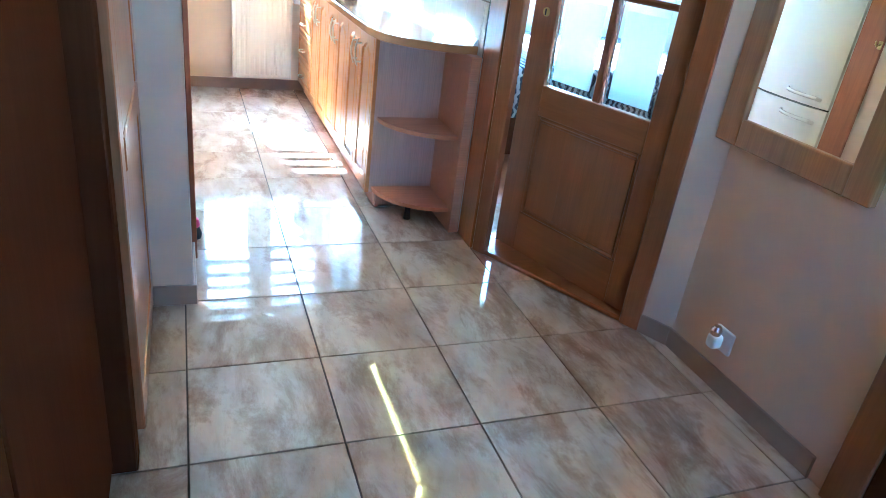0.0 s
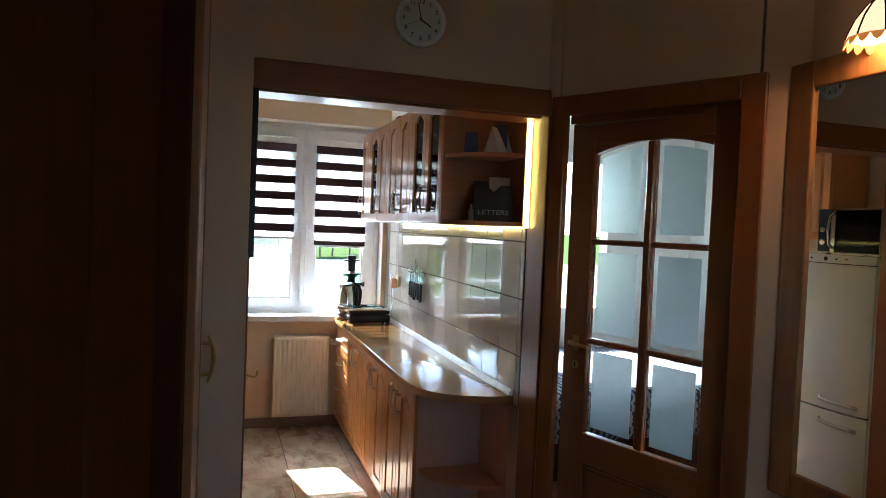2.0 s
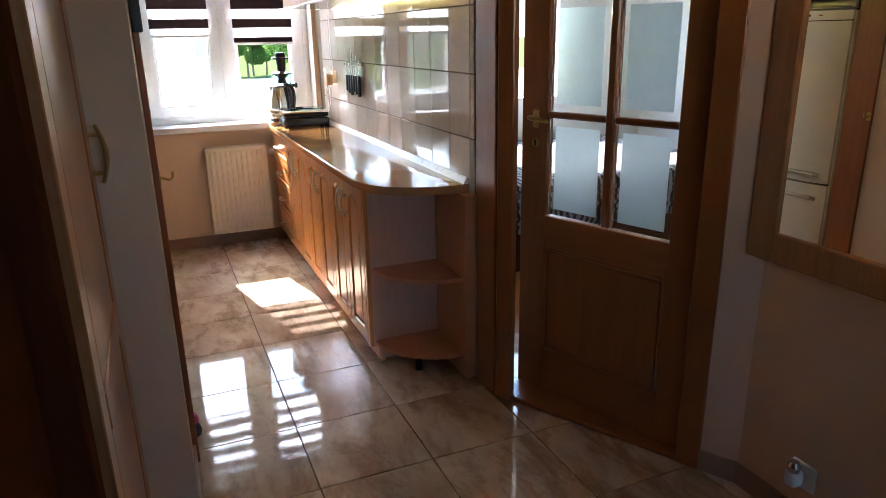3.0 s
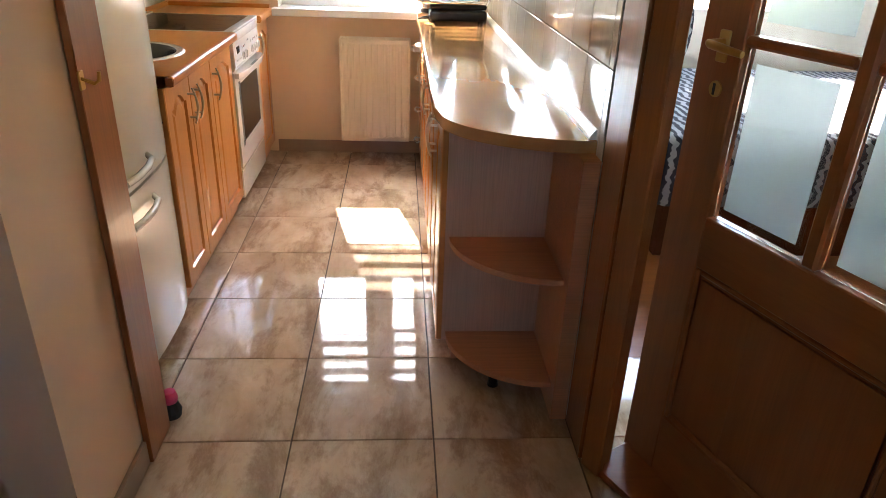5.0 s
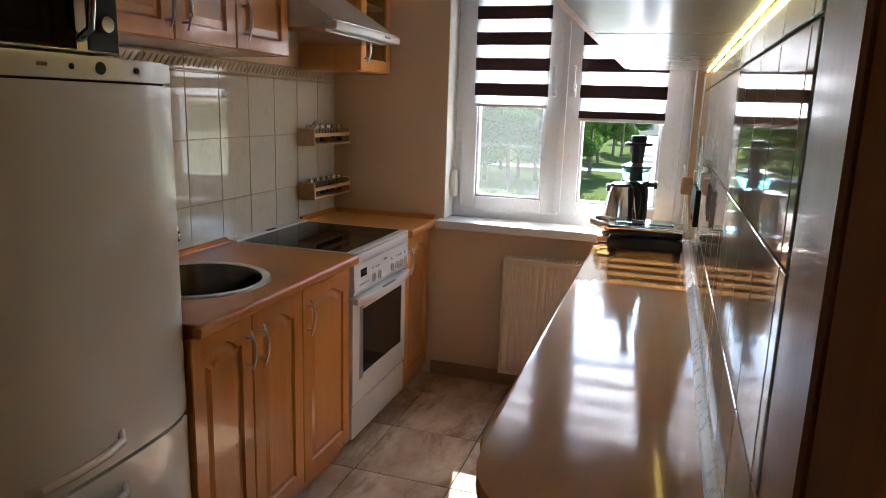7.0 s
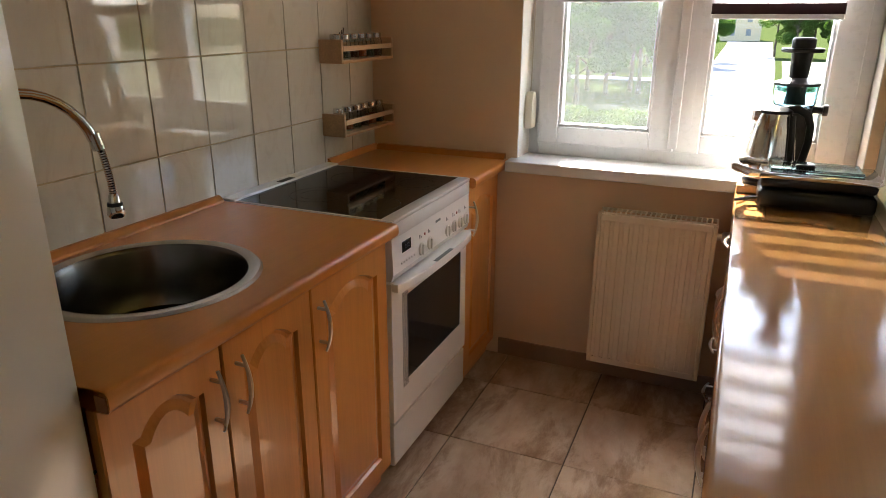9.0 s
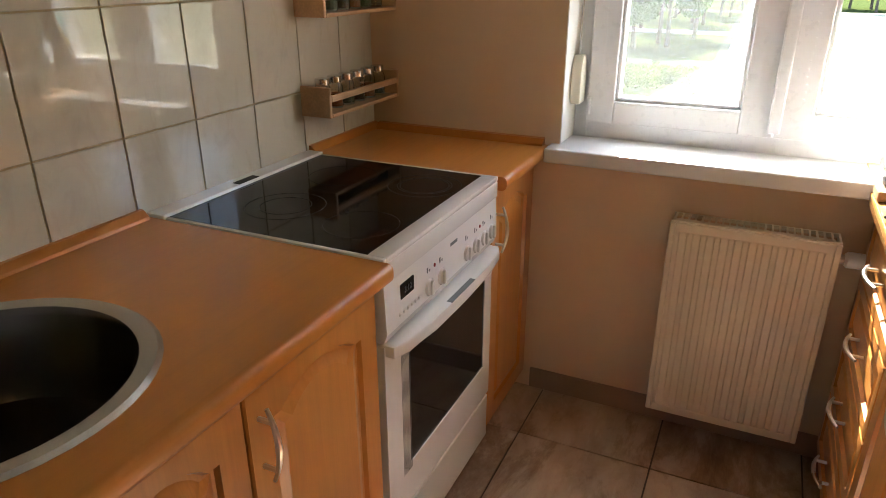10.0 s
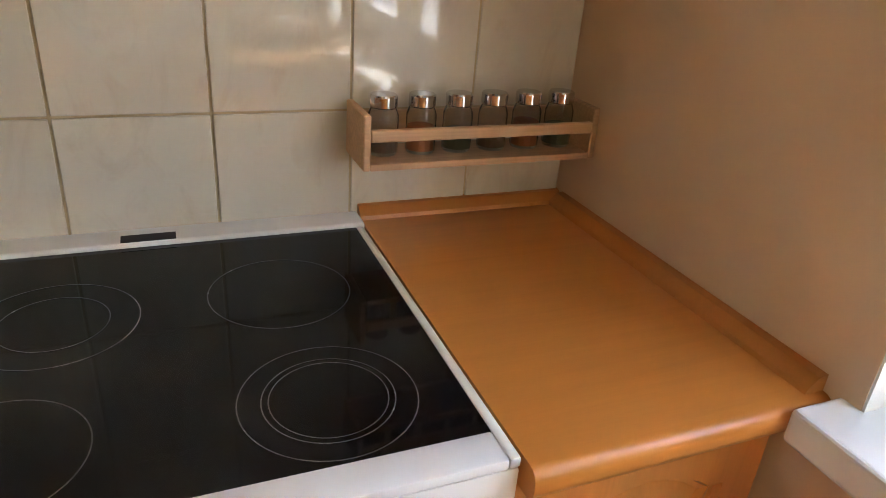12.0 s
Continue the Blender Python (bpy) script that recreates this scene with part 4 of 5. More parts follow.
def zone(x, y, rs):
    own = bmesh.new()
    for r in rs:
        a = [own.verts.new((x + r * math.cos(2 * math.pi * i / 56), y + r * math.sin(2 * math.pi * i / 56), 0.85385)) for i in range(56)]
        b = [own.verts.new((x + (r - 0.0014) * math.cos(2 * math.pi * i / 56), y + (r - 0.0014) * math.sin(2 * math.pi * i / 56), 0.85385)) for i in range(56)]
        for i in range(56):
            own.faces.new((a[i], a[(i + 1) % 56], b[(i + 1) % 56], b[i]))
    return own


for x, y, rs in ((-0.185, 1.737, (0.090, 0.060, 0.067)), (-0.41, 1.727, (0.088,)), (-0.185, 1.445, (0.080,)), (-0.40, 1.475, (0.090, 0.058))):
    part("cooking_zone", zone(x, y, rs), M_RING, st)

# control panel, leaning back a little
pn = prism([(-0.10, 0.675), (-0.058, 0.675), (-0.050, 0.695), (-0.054, 0.80), (-0.10, 0.80)], 1.302, 1.883)
pn.transform(Matrix(((1, 0, 0, 0), (0, 0, 1, 0), (0, 1, 0, 0), (0, 0, 0, 1))))
part("control_panel", pn, M_ENAMEL, st)
PX = -0.0515
for y in (1.487, 1.548, 1.690, 1.744, 1.797, 1.848):
    kn = lathe([(0, 0), (0.0195, 0), (0.0195, 0.003), (0.018, 0.007), (0, 0.007)], 28)
    kn.transform(Matrix.Translation((PX - 0.001, y, 0.718)) @ pose(0, 0, 0, 0, 90, 0))
    k = part("knob", kn, M_ENAMEL, st, smooth=True)
    kb = box(PX + 0.004, PX + 0.0125, y - 0.0045, y + 0.0045, 0.701, 0.735, 0.003, 2)
    part("grip", kb, M_ENAMEL, k)
    mk = box(PX - 0.0018, PX - 0.0006, y - 0.009, y - 0.003, 0.752, 0.764)
    box(PX - 0.0018, PX - 0.0006, y + 0.001, y + 0.002, 0.742, 0.746, bm=mk)
    box(PX - 0.0018, PX - 0.0006, y + 0.002, y + 0.007, 0.752, 0.758, bm=mk)
    part("printed_mark", mk, M_PRINT, st)
for y in (1.515, 1.77):
    own = lathe([(0, 0), (0.0045, 0), (0.004, 0.003), (0, 0.0035)], 12)
    own.transform(Matrix.Translation((PX - 0.002, y, 0.758)) @ pose(0, 0, 0, 0, 90, 0))
    part("pilot_lamp", own, M_REDLED, st)
part("display", box(PX - 0.004, PX + 0.001, 1.362, 1.418, 0.744, 0.776, 0.001), M_CERAN, st)
dg = text_mesh("3:12", 0.018)
dg.transform(Matrix.Translation((PX + 0.0018, 1.39, 0.760)) @ pose(0, 0, 0, 90, 0, 90))
part("digits", dg, M_PRINT, st)
for i in range(6):
    y = 1.352 + i * 0.0165
    part("push_button", box(PX - 0.003, PX + 0.004, y, y + 0.008, 0.712, 0.720, 0.002), M_ENAMEL, st)
    part("printed_mark", box(PX - 0.0015, PX - 0.0003, y + 0.001, y + 0.006, 0.727, 0.733), M_PRINT, st)
part("maker_mark", box(PX - 0.0024, PX - 0.0012, 1.598, 1.636, 0.768, 0.776), M_PRINT, st)
part("panel_line", box(PX - 0.0018, PX - 0.0012, 1.44, 1.879, 0.7475, 0.7485), M_PRINT, st)

dr = ring_frame(-0.095, -0.060, (1.306, 1.881, 0.21, 0.665), (1.405, 1.835, 0.315, 0.60), 0.003)
od = part("oven_door", dr, M_ENAMEL, st)
part("door_glass", box(-0.085, -0.063, 1.40, 1.84, 0.31, 0.605), M_OVEN, od, "dark oven window")
grv = bmesh.new()
for i in range(9):
    box(-0.0605, -0.0595, 1.372 + i * 0.0045, 1.3735 + i * 0.0045, 0.30, 0.615, bm=grv)
part("vent_grille", grv, M_PRINT, od)
hb = prism([(1.31, -0.075), (1.31, -0.040), (1.35, -0.026), (1.45, -0.018), (1.60, -0.015), (1.75, -0.018), (1.845, -0.026), (1.877, -0.040), (1.877, -0.075)], 0.640, 0.668, 0.006, 2)
hb.transform(Matrix(((0, 1, 0, 0), (1, 0, 0, 0), (0, 0, 1, 0), (0, 0, 0, 1))))
part("bar_handle", hb, M_ENAMEL, od, smooth=True)
part("handle_slot", box(-0.030, -0.0165, 1.53, 1.66, 0.6675, 0.6692), M_PRINT, od)
part("drawer", box(-0.095, -0.062, 1.306, 1.881, 0.055, 0.198, 0.004, 2), M_ENAMEL, st)
part("plinth", box(-0.57, -0.12, 1.31, 1.879, 0.0, 0.05), M_ENAMEL, st)
# Black strip paints the shade in the gap above the drawer.
part("door_gap", box(-0.094, -0.090, 1.306, 1.881, 0.195, 0.212), M_BLACK, st)

# ---- fridge and microwave ----
fg = thing("fridge_freezer", "cream-white fridge freezer with two doors", "fridge", Matrix.Translation((-0.33, 0.09, 0)))
FY0, FY1 = -0.205, 0.338
part("body", box(-0.62, -0.105, FY0, FY1, 0.02, 1.500, 0.006, 2), M_FRIDGE, fg)


def curved_door(z0, z1):
    pts = [(-0.10, FY0)] + [(-0.052 + 0.0 - 0.030 * abs(2 * u - 1) ** 3.2, FY0 + (FY1 - FY0) * u) for u in [i / 16 for i in range(17)]] + [(-0.10, FY1)]
    return prism(pts, z0, z1, 0.005, 2)


lo = part("lower_door", curved_door(0.05, 0.602), M_FRIDGE, fg, smooth=True)
up = part("upper_door", curved_door(0.612, 1.455), M_FRIDGE, fg, smooth=True)
part("control_strip", curved_door(1.460, 1.507), M_FRIDGE, fg, smooth=True)
# Near-black sheet paints the shade between the fridge doors.
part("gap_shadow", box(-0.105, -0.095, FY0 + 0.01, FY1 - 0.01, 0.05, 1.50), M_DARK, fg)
for z, d in ((0.665, up), (0.535, lo)):
    pts = [(-0.058, -0.16, z - 0.01), (-0.030, -0.15, z), (-0.020, -0.08, z), (-0.022, 0.0, z), (-0.030, 0.06, z + 0.004), (-0.056, 0.085, z + 0.012)]
    part("handle", tube(pts, [0.010, 0.011, 0.010, 0.010, 0.010, 0.008], 10), M_FRIDGE, d, smooth=True)
for y, r in ((0.022, 0.006), (0.095, 0.013), (0.197, 0.006)):
    own = lathe([(0, 0), (r, 0), (r, 0.006), (0, 0.007)], 14)
    own.transform(Matrix.Translation((-0.056, y, 1.484)) @ pose(0, 0, 0, 0, 90, 0))
    part("dial", own, M_BLACK, fg)
part("badge", box(-0.0560, -0.0520, -0.054, -0.032, 1.481, 1.488, 0.001), M_CASE, fg, "small brown badge")
part("printed_mark", box(-0.0560, -0.0535, 0.015, 0.030, 1.496, 1.499), M_PRINT, fg)
part("door_stop", lathe([(0, 0), (0.004, 0), (0.003, 0.004), (0, 0.005)], 8, at=(-0.084, 0.3395, 0.70), axis="y").copy(), M_BLACK, fg)

mw = thing("microwave", "silver and black microwave oven on the fridge", "microwave", Matrix.Translation((-0.36, 0.04, 1.565)))
part("body", box(-0.52, -0.135, -0.17, 0.245, 1.572, 1.835, 0.004), M_BLACK, mw)
part("front", box(-0.135, -0.120, -0.17, 0.245, 1.572, 1.835, 0.003), M_STEEL, mw)
part("door_window", box(-0.122, -0.117, -0.165, 0.125, 1.577, 1.825, 0.002), M_CERAN, mw)
part("control_field", box(-0.122, -0.117, 0.155, 0.24, 1.578, 1.83, 0.002), M_BLACK, mw)
hb = tube([(-0.12, 0.135, 1.60), (-0.09, 0.135, 1.62), (-0.078, 0.135, 1.70), (-0.09, 0.135, 1.79), (-0.12, 0.135, 1.81)], 0.009, 10)
part("handle", hb, M_CHROME, mw, smooth=True)
for z in (1.635, 1.71):
    own = lathe([(0, 0), (0.021, 0), (0.017, 0.016), (0, 0.017)], 20)
    own.transform(Matrix.Translation((-0.118, 0.197, z)) @ pose(0, 0, 0, 0, 90, 0))
    part("knob", own, M_STEEL, mw, smooth=True)
for x in (-0.48, -0.18):
    for y in (-0.14, 0.215):
        part("foot", lathe([(0, 0), (0.014, 0), (0.014, 0.011), (0, 0.011)], 10, at=(x, y, 1.5625)), M_BLACK, mw)

mw.location.z -= 0.055
mw.location.y -= 0.02

# ---- left wall cabinets and hood ----


def wall_unit(name, label, x0, x1, y0, y1, z0, z1, group):
    u = thing(name, label, "cabinet", Matrix.Translation(((x0 + x1) / 2, (y0 + y1) / 2, z0)), group=group)
    part("body", box(x0, x1, y0 + 0.001, y1 - 0.001, z0, z1), M_DOOR, u)
    return u


for nm, y0, y1, ds in (("wall_cabinet", 0.32, 0.932, ((0.32, 0.632, 0.88), (0.632, 0.932, 0.12))), ("wall_cabinet", 0.932, 1.258, ((0.932, 1.258, 0.12),))):
    u = wall_unit(nm, "honey beech wall cabinet with arched panel doors", -0.62, -0.322, y0, y1, 1.59, 2.22, "wall cabinets")
    for a, b, hx in ds:
        set_front(u, FL(a + 0.002, 1.592, -0.321), b - a - 0.004, 0.62, M_DOOR, 0.03, 0.05, (hx * (b - a), 0.095))
u = thing("glazed_wall_cabinet", "honey beech wall cabinet with a glazed door", "cabinet", Matrix.Translation((-0.47, 2.05, 1.58)))
for a in ((-0.62, -0.322, 1.885, 1.903, 1.575, 2.22), (-0.62, -0.322, 2.217, 2.235, 1.575, 2.22), (-0.62, -0.322, 1.903, 2.217, 1.575, 1.593), (-0.62, -0.322, 1.903, 2.217, 2.20, 2.22), (-0.62, -0.605, 1.903, 2.217, 1.593, 2.20), (-0.60, -0.34, 1.903, 2.217, 1.88, 1.895)):
    part("board", box(*a), M_DOOR, u)
set_front(u, FL(1.887, 1.578, -0.321), 0.346, 0.64, M_DOOR, 0.03, 0.055, (0.035, 0.10), hole=True)
own = lathe([(0.02, 0), (0.03, 0.06), (0.032, 0.075), (0.029, 0.075), (0.018, 0.006), (0, 0.006)], 16, at=(-0.45, 2.05, 1.5935))
solo("drinking_glass", own, M_TEAL, "small bluish glass in the glazed cabinet", "glass", (-0.45, 2.05, 1.5935), smooth=True)

hd = thing("cooker_hood", "white cooker hood with a sloping canopy", "hood", Matrix.Translation((-0.4, 1.56, 1.67)))
cn = prism([(-0.63, 1.70), (-0.135, 1.70), (-0.12, 1.708), (-0.12, 1.728), (-0.135, 1.735), (-0.40, 1.90), (-0.43, 1.96), (-0.43, 2.2), (-0.63, 2.2)], 1.262, 1.872)
cn.transform(Matrix(((1, 0, 0, 0), (0, 0, 1, 0), (0, 1, 0, 0), (0, 0, 0, 1))))
part("canopy", cn, M_FRIDGE, hd)
part("front_lip", box(-0.150, -0.105, 1.258, 1.876, 1.690, 1.722, 0.008, 3), M_FRIDGE, hd, smooth=True)
part("grease_filter", box(-0.60, -0.16, 1.28, 1.855, 1.685, 1.702), M_STEEL, hd)
part("switch", box(-0.1055, -0.1035, 1.70, 1.76, 1.702, 1.711), M_PRINT, hd)

# ---- spice racks and jars ----


def jar(at, k, group):
    j = thing("spice_jar", "small glass spice jar with a shiny lid", "jar", Matrix.Translation(at) @ Matrix.Diagonal((1.08, 1.08, 1.27, 1)), group=group)
    part("glass", lathe([(0, 0), (0.0195, 0), (0.0215, 0.004), (0.0215, 0.046), (0.0175, 0.055), (0.0175, 0.062), (0.0163, 0.062), (0.0163, 0.055), (0.020, 0.045), (0.020, 0.004), (0, 0.003)], 18), M_JAR, j, local=True, smooth=True)
    part("spice", lathe([(0, 0.004), (0.0192, 0.004), (0.0192, 0.018 + 0.02 * ((k * 37) % 10) / 10), (0, 0.02 + 0.02 * ((k * 37) % 10) / 10)], 14), M_SPICES[k % 3], j, local=True)
    part("lid", lathe([(0.0180, 0.055), (0.0192, 0.0565), (0.0192, 0.068), (0.0175, 0.070), (0, 0.0705)], 18), M_CHROME, j, "shiny metal lid", local=True, smooth=True)
    return j


for z in (0.960, 1.221):
    rk = thing("spice_rack", "light beech spice rack on the tiled wall", "rack", Matrix.Translation((-0.585, 2.06, z)), group="spice racks")
    for y in (1.868, 2.245):
        part("end_board", box(-0.631, -0.534, y, y + 0.011, z, z + 0.082, 0.002), M_RACK, rk)
    part("bottom_board", box(-0.631, -0.534, 1.879, 2.245, z, z + 0.010, 0.001), M_RACK, rk)
    part("front_rail", box(-0.543, -0.534, 1.879, 2.245, z + 0.042, z + 0.060, 0.002), M_RACK, rk)
    part("back_rail", box(-0.631, -0.624, 1.879, 2.245, z + 0.03, z + 0.065, 0.001), M_RACK, rk)
    for i in range(6):
        jar((-0.586, 1.912 + i * 0.060, z + 0.0105), i + (1 if z > 1 else 0), "spice jars")
tw = bmesh.new()
for k in range(3):
    tube([(-0.592, 1.955 + 0.006 * k, 1.286), (-0.592 + 0.004 * k, 1.952 + 0.008 * k, 1.326 + 0.008 * k)], 0.0022, 6, tw)
solo("herb_twigs", tw, M_BARK, "a few dry twigs standing in the spice rack", "twigs", (-0.592, 1.955, 1.286))

# ---- right run ----
FR = lambda y, z, x=0.841: pose(x, y, z, 0, 0, -90)      # fronts that look towards -x
for y0, y1 in ((0.018, 0.56), (0.56, 1.115), (1.115, 1.70)):
    u = thing("base_cabinet", "honey beech base cabinet with two arched panel doors", "cabinet", Matrix.Translation((1.0, (y0 + y1) / 2, 0)), group="long run cabinets")
    part("body", box(0.843, 1.19, y0 + 0.001, y1 - 0.001, 0.085, 0.805), M_DOOR, u)
    part("plinth", box(0.872, 1.19, y0, y1, 0.0, 0.085), M_PANEL, u)
    mid = (y0 + y1) / 2
    for a, b, hx in ((y0, mid, 0.14), (mid, y1, 0.86)):
        w = b - a - 0.004
        set_front(u, FR(b - 0.002, 0.09), w, 0.715, M_DOOR, 0.03, 0.05, (hx * w, 0.60))
u = thing("drawer_unit", "honey beech drawer unit with bow handles", "cabinet", Matrix.Translation((1.0, 1.95, 0)), group="long run cabinets")
part("body", box(0.843, 1.19, 1.701, 2.23, 0.085, 0.805), M_DOOR, u)
part("plinth", box(0.872, 1.19, 1.70, 2.23, 0.0, 0.085), M_PANEL, u)
for i in range(4):
    set_front(u, FR(2.198, 0.09 + i * 0.179), 0.494, 0.175, M_DOOR, 0.0, 0.03, (0.25, 0.0875), name="drawer", turn=True)

ec = [(0.812 + 0.388 * (1 - math.cos(a)), -0.262 * math.sin(a)) for a in [i * math.pi / 2 / 16 for i in range(17)]]
ec = [(1.206, -0.262)] + ec[::-1] + [(0.797, 0.06), (0.797, 2.188), (1.206, 2.188)]
rt = thing("worktop_long", "glossy pale beech worktop with a rounded end", "worktop", Matrix.Translation((1.0, 1.0, 0.805)))
part("slab", prism(ec, 0.806, 0.840, 0.006, 3), M_TOP_R, rt, smooth=True)
own = prism([(1.206, 0.839), (1.178, 0.839), (1.182, 0.849), (1.194, 0.866), (1.206, 0.868)], -0.25, 2.188)
own.transform(Matrix(((1, 0, 0, 0), (0, 0, 1, 0), (0, 1, 0, 0), (0, 0, 0, 1))))
part("wall_strip", own, M_PVC, rt)


def quarter(x1, y1, rx, ry, n=14):
    return [(x1, y1)] + [(x1 - rx * math.cos(a), y1 - ry * math.sin(a)) for a in [i * math.pi / 2 / n for i in range(n + 1)]]


es = thing("end_shelf", "open corner shelf with rounded reddish boards", "shelf", Matrix.Translation((1.0, -0.15, 0)))
part("side_board", box(0.828, 1.19, -0.002, 0.016, 0.075, 0.806, 0.001), M_PANEL, es)
part("front_edge", box(0.822, 0.842, -0.004, 0.018, 0.075, 0.806, 0.003), M_DOOR, es)
part("back_board", box(1.152, 1.1985, -0.322, -0.002, 0.0, 0.806, 0.001), M_SHELF, es)
for z in (0.09, 0.435):
    part("rounded_board", prism(quarter(1.152, -0.002, 0.30, 0.285), z, z + 0.018, 0.004, 2), M_SHELF, es)
part("plinth", box(0.876, 0.892, -0.006, 0.06, 0.0, 0.088), M_PANEL, es)
part("leg", lathe([(0, 0), (0.018, 0), (0.015, 0.02), (0.012, 0.09), (0, 0.09)], 12, at=(1.0, -0.15, 0)), M_BLACK, es)

# wall cabinets over the long worktop
edges = [-0.062 + i * 0.2575 for i in range(8)]
units = ((0, 2), (2, 4), (4, 6), (6, 7))
for k, (i0, i1) in enumerate(units):
    y0, y1 = edges[i0], edges[i1]
    u = thing("wall_cabinet", "honey beech wall cabinet with a glazed pair of doors" if k == 0 else "honey beech wall cabinet with arched panel doors", "cabinet", Matrix.Translation((1.04, (y0 + y1) / 2, 1.59)), group="long run wall cabinets")
    # The glazed unit's dark solid body paints its unlit inside.
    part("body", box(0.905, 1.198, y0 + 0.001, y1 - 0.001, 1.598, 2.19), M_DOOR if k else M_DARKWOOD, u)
    # Weaker light on the underside is put into its grey colour.
    part("bottom_board", box(0.905, 1.198, y0 + 0.004, y1 - 0.004, 1.588, 1.598, 0.001), M_UNDER, u, "white underside painted grey to look less lit")
    for i in range(i0, i1):
        w = edges[i + 1] - edges[i] - 0.004
        gl = i in (0, 1, 5)
        left = (i - i0) % 2 == 0
        # Opaque black panes paint the dim inside behind the glass.
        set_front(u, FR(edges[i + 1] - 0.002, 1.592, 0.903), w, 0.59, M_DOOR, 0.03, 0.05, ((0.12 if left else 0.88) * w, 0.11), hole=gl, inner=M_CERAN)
us = thing("open_wall_shelf", "open rounded end shelf of the wall cabinets", "shelf", Matrix.Translation((1.04, -0.18, 1.59)))
part("side_board", box(0.884, 1.17, -0.080, -0.064, 1.59, 2.19, 0.001), M_SHELF, us)
part("back_board", box(1.172, 1.188, -0.335, -0.064, 1.59, 2.19, 0.001), M_SHELF, us)
for z in (1.592, 1.885, 2.17):
    part("rounded_board", prism(quarter(1.172, -0.081, 0.275, 0.25), z, z + 0.017, 0.004, 2), M_SHELF, us)
led = thing("led_strip", "yellow light strip under and beside the wall cabinets", "light strip", Matrix.Translation((1.18, 0.5, 1.58)))
part("lower_strip", box(1.186, 1.190, -0.30, 1.72, 1.5835, 1.5870), M_LED, led)
part("upright_strip", box(1.168, 1.198, -0.341, -0.337, 1.585, 2.075), M_CREAM, led)
dots = bmesh.new()
for i in range(41):
    box(1.172, 1.194, -0.3440, -0.3412, 1.588 + i * 0.0118, 1.5918 + i * 0.0118, bm=dots)
part("diode", dots, M_LED, led)

lt = thing("letter_holder", "dark wooden letter holder with papers", "letter rack", Matrix.Translation((1.1, -0.2, 1.609)))
FX = pose(0.985, -0.235, 1.6095, 0, 0, -20) @ Matrix.Diagonal((1.28, 1.0, 1.05, 1))
for y, h in ((0.0, 0.11), (0.06, 0.15), (0.12, 0.17)):
    own = prism([(0, 0), (0.13, 0), (0.13, h), (0.09, h), (0.065, h * 0.82), (0.04, h), (0, h)], y, y + 0.006)
    own.transform(FX @ Matrix(((1, 0, 0, 0), (0, 0, 1, 0), (0, 1, 0, 0), (0, 0, 0, 1))))
    part("divider", own, M_LETTER, lt)
own = box(0, 0.13, 0, 0.126, 0, 0.006)
own.transform(FX)
part("base", own, M_LETTER, lt)
own = box(0.05, 0.12, 0.07, 0.075, 0.01, 0.185)
own.transform(FX)
part("paper", own, M_PAPER, lt)
own = text_mesh("LETTERS", 0.028)
own.transform(FX @ Matrix.Translation((0.065, -0.0012, 0.035)) @ pose(0, 0, 0, 90, 0, 0))
part("lettering", own, M_NICKEL, lt)
own = lathe([(0, 0), (0.014, 0), (0.014, 0.04), (0.006, 0.052), (0.005, 0.07), (0, 0.072)], 14, at=(0.985, -0.20, 1.6095))
solo("dropper_bottle", own, M_PAPER, "small white plastic bottle on the shelf", "bottle", (0.985, -0.20, 1.6095), smooth=True)
for k, (x, y, mt, nm, lb) in enumerate(((1.03, -0.20, M_PAPER, "desk_calendar", "white folded desk calendar on the shelf"), (1.10, -0.22, M_BLUE, "blue_box", "upright blue card box on the shelf"), (0.99, -0.15, M_BLUE, "blue_card", "dark blue card leaning on the shelf"))):
    if k == 0:
        own = prism([(0, 0), (0.09, 0), (0.047, 0.115), (0.043, 0.115)], 0, 0.10)
        own.transform(pose(x, y, 1.9025, 0, 0, -60) @ Matrix(((1, 0, 0, 0), (0, 0, 1, 0), (0, 1, 0, 0), (0, 0, 0, 1))))
    else:
        own = box(-0.03, 0.03, -0.012 if k == 1 else -0.003, 0.012 if k == 1 else 0.003, 0, 0.13 if k == 1 else 0.10, 0.001)
        own.transform(pose(x, y, 1.9025, -8 if k == 2 else 0, 0, -25))
    solo(nm, own, mt, lb, "card", (x, y, 1.9025))

# ---- radiator ----
rd = thing("radiator", "cream ribbed panel radiator under the window", "radiator", Matrix.Translation((0.55, 2.19, 0.1)))
pts = [(0.353, 2.16)]
n = 11
for i in range(n):
    a = 0.366 + i * 0.384 / n
    s = 0.384 / n
    pts += [(a, 2.1465), (a + 0.30 * s, 2.1465), (a + 0.40 * s, 2.1425), (a + 0.88 * s, 2.1425), (a + 0.98 * s, 2.1465)]
pts += [(0.761, 2.16)]
part("front_panel", prism(pts, 0.125, 0.685), M_RAD, rd)
fr = bmesh.new()
for a in ((0.351, 0.366, 0.105, 0.706), (0.748, 0.763, 0.105, 0.706), (0.366, 0.748, 0.105, 0.130), (0.366, 0.748, 0.680, 0.706)):
    box(a[0], a[1], 2.1415, 2.165, a[2], a[3], 0.003, 2, bm=fr)
part("panel_edge", fr, M_RAD, rd)
part("back_panel", box(0.356, 0.757, 2.205, 2.235, 0.11, 0.69, 0.004), M_RAD, rd)
for x in (0.353, 0.755):
    part("side_cover", box(x, x + 0.006, 2.150, 2.225, 0.11, 0.700, 0.002), M_RAD, rd)
gl = bmesh.new()
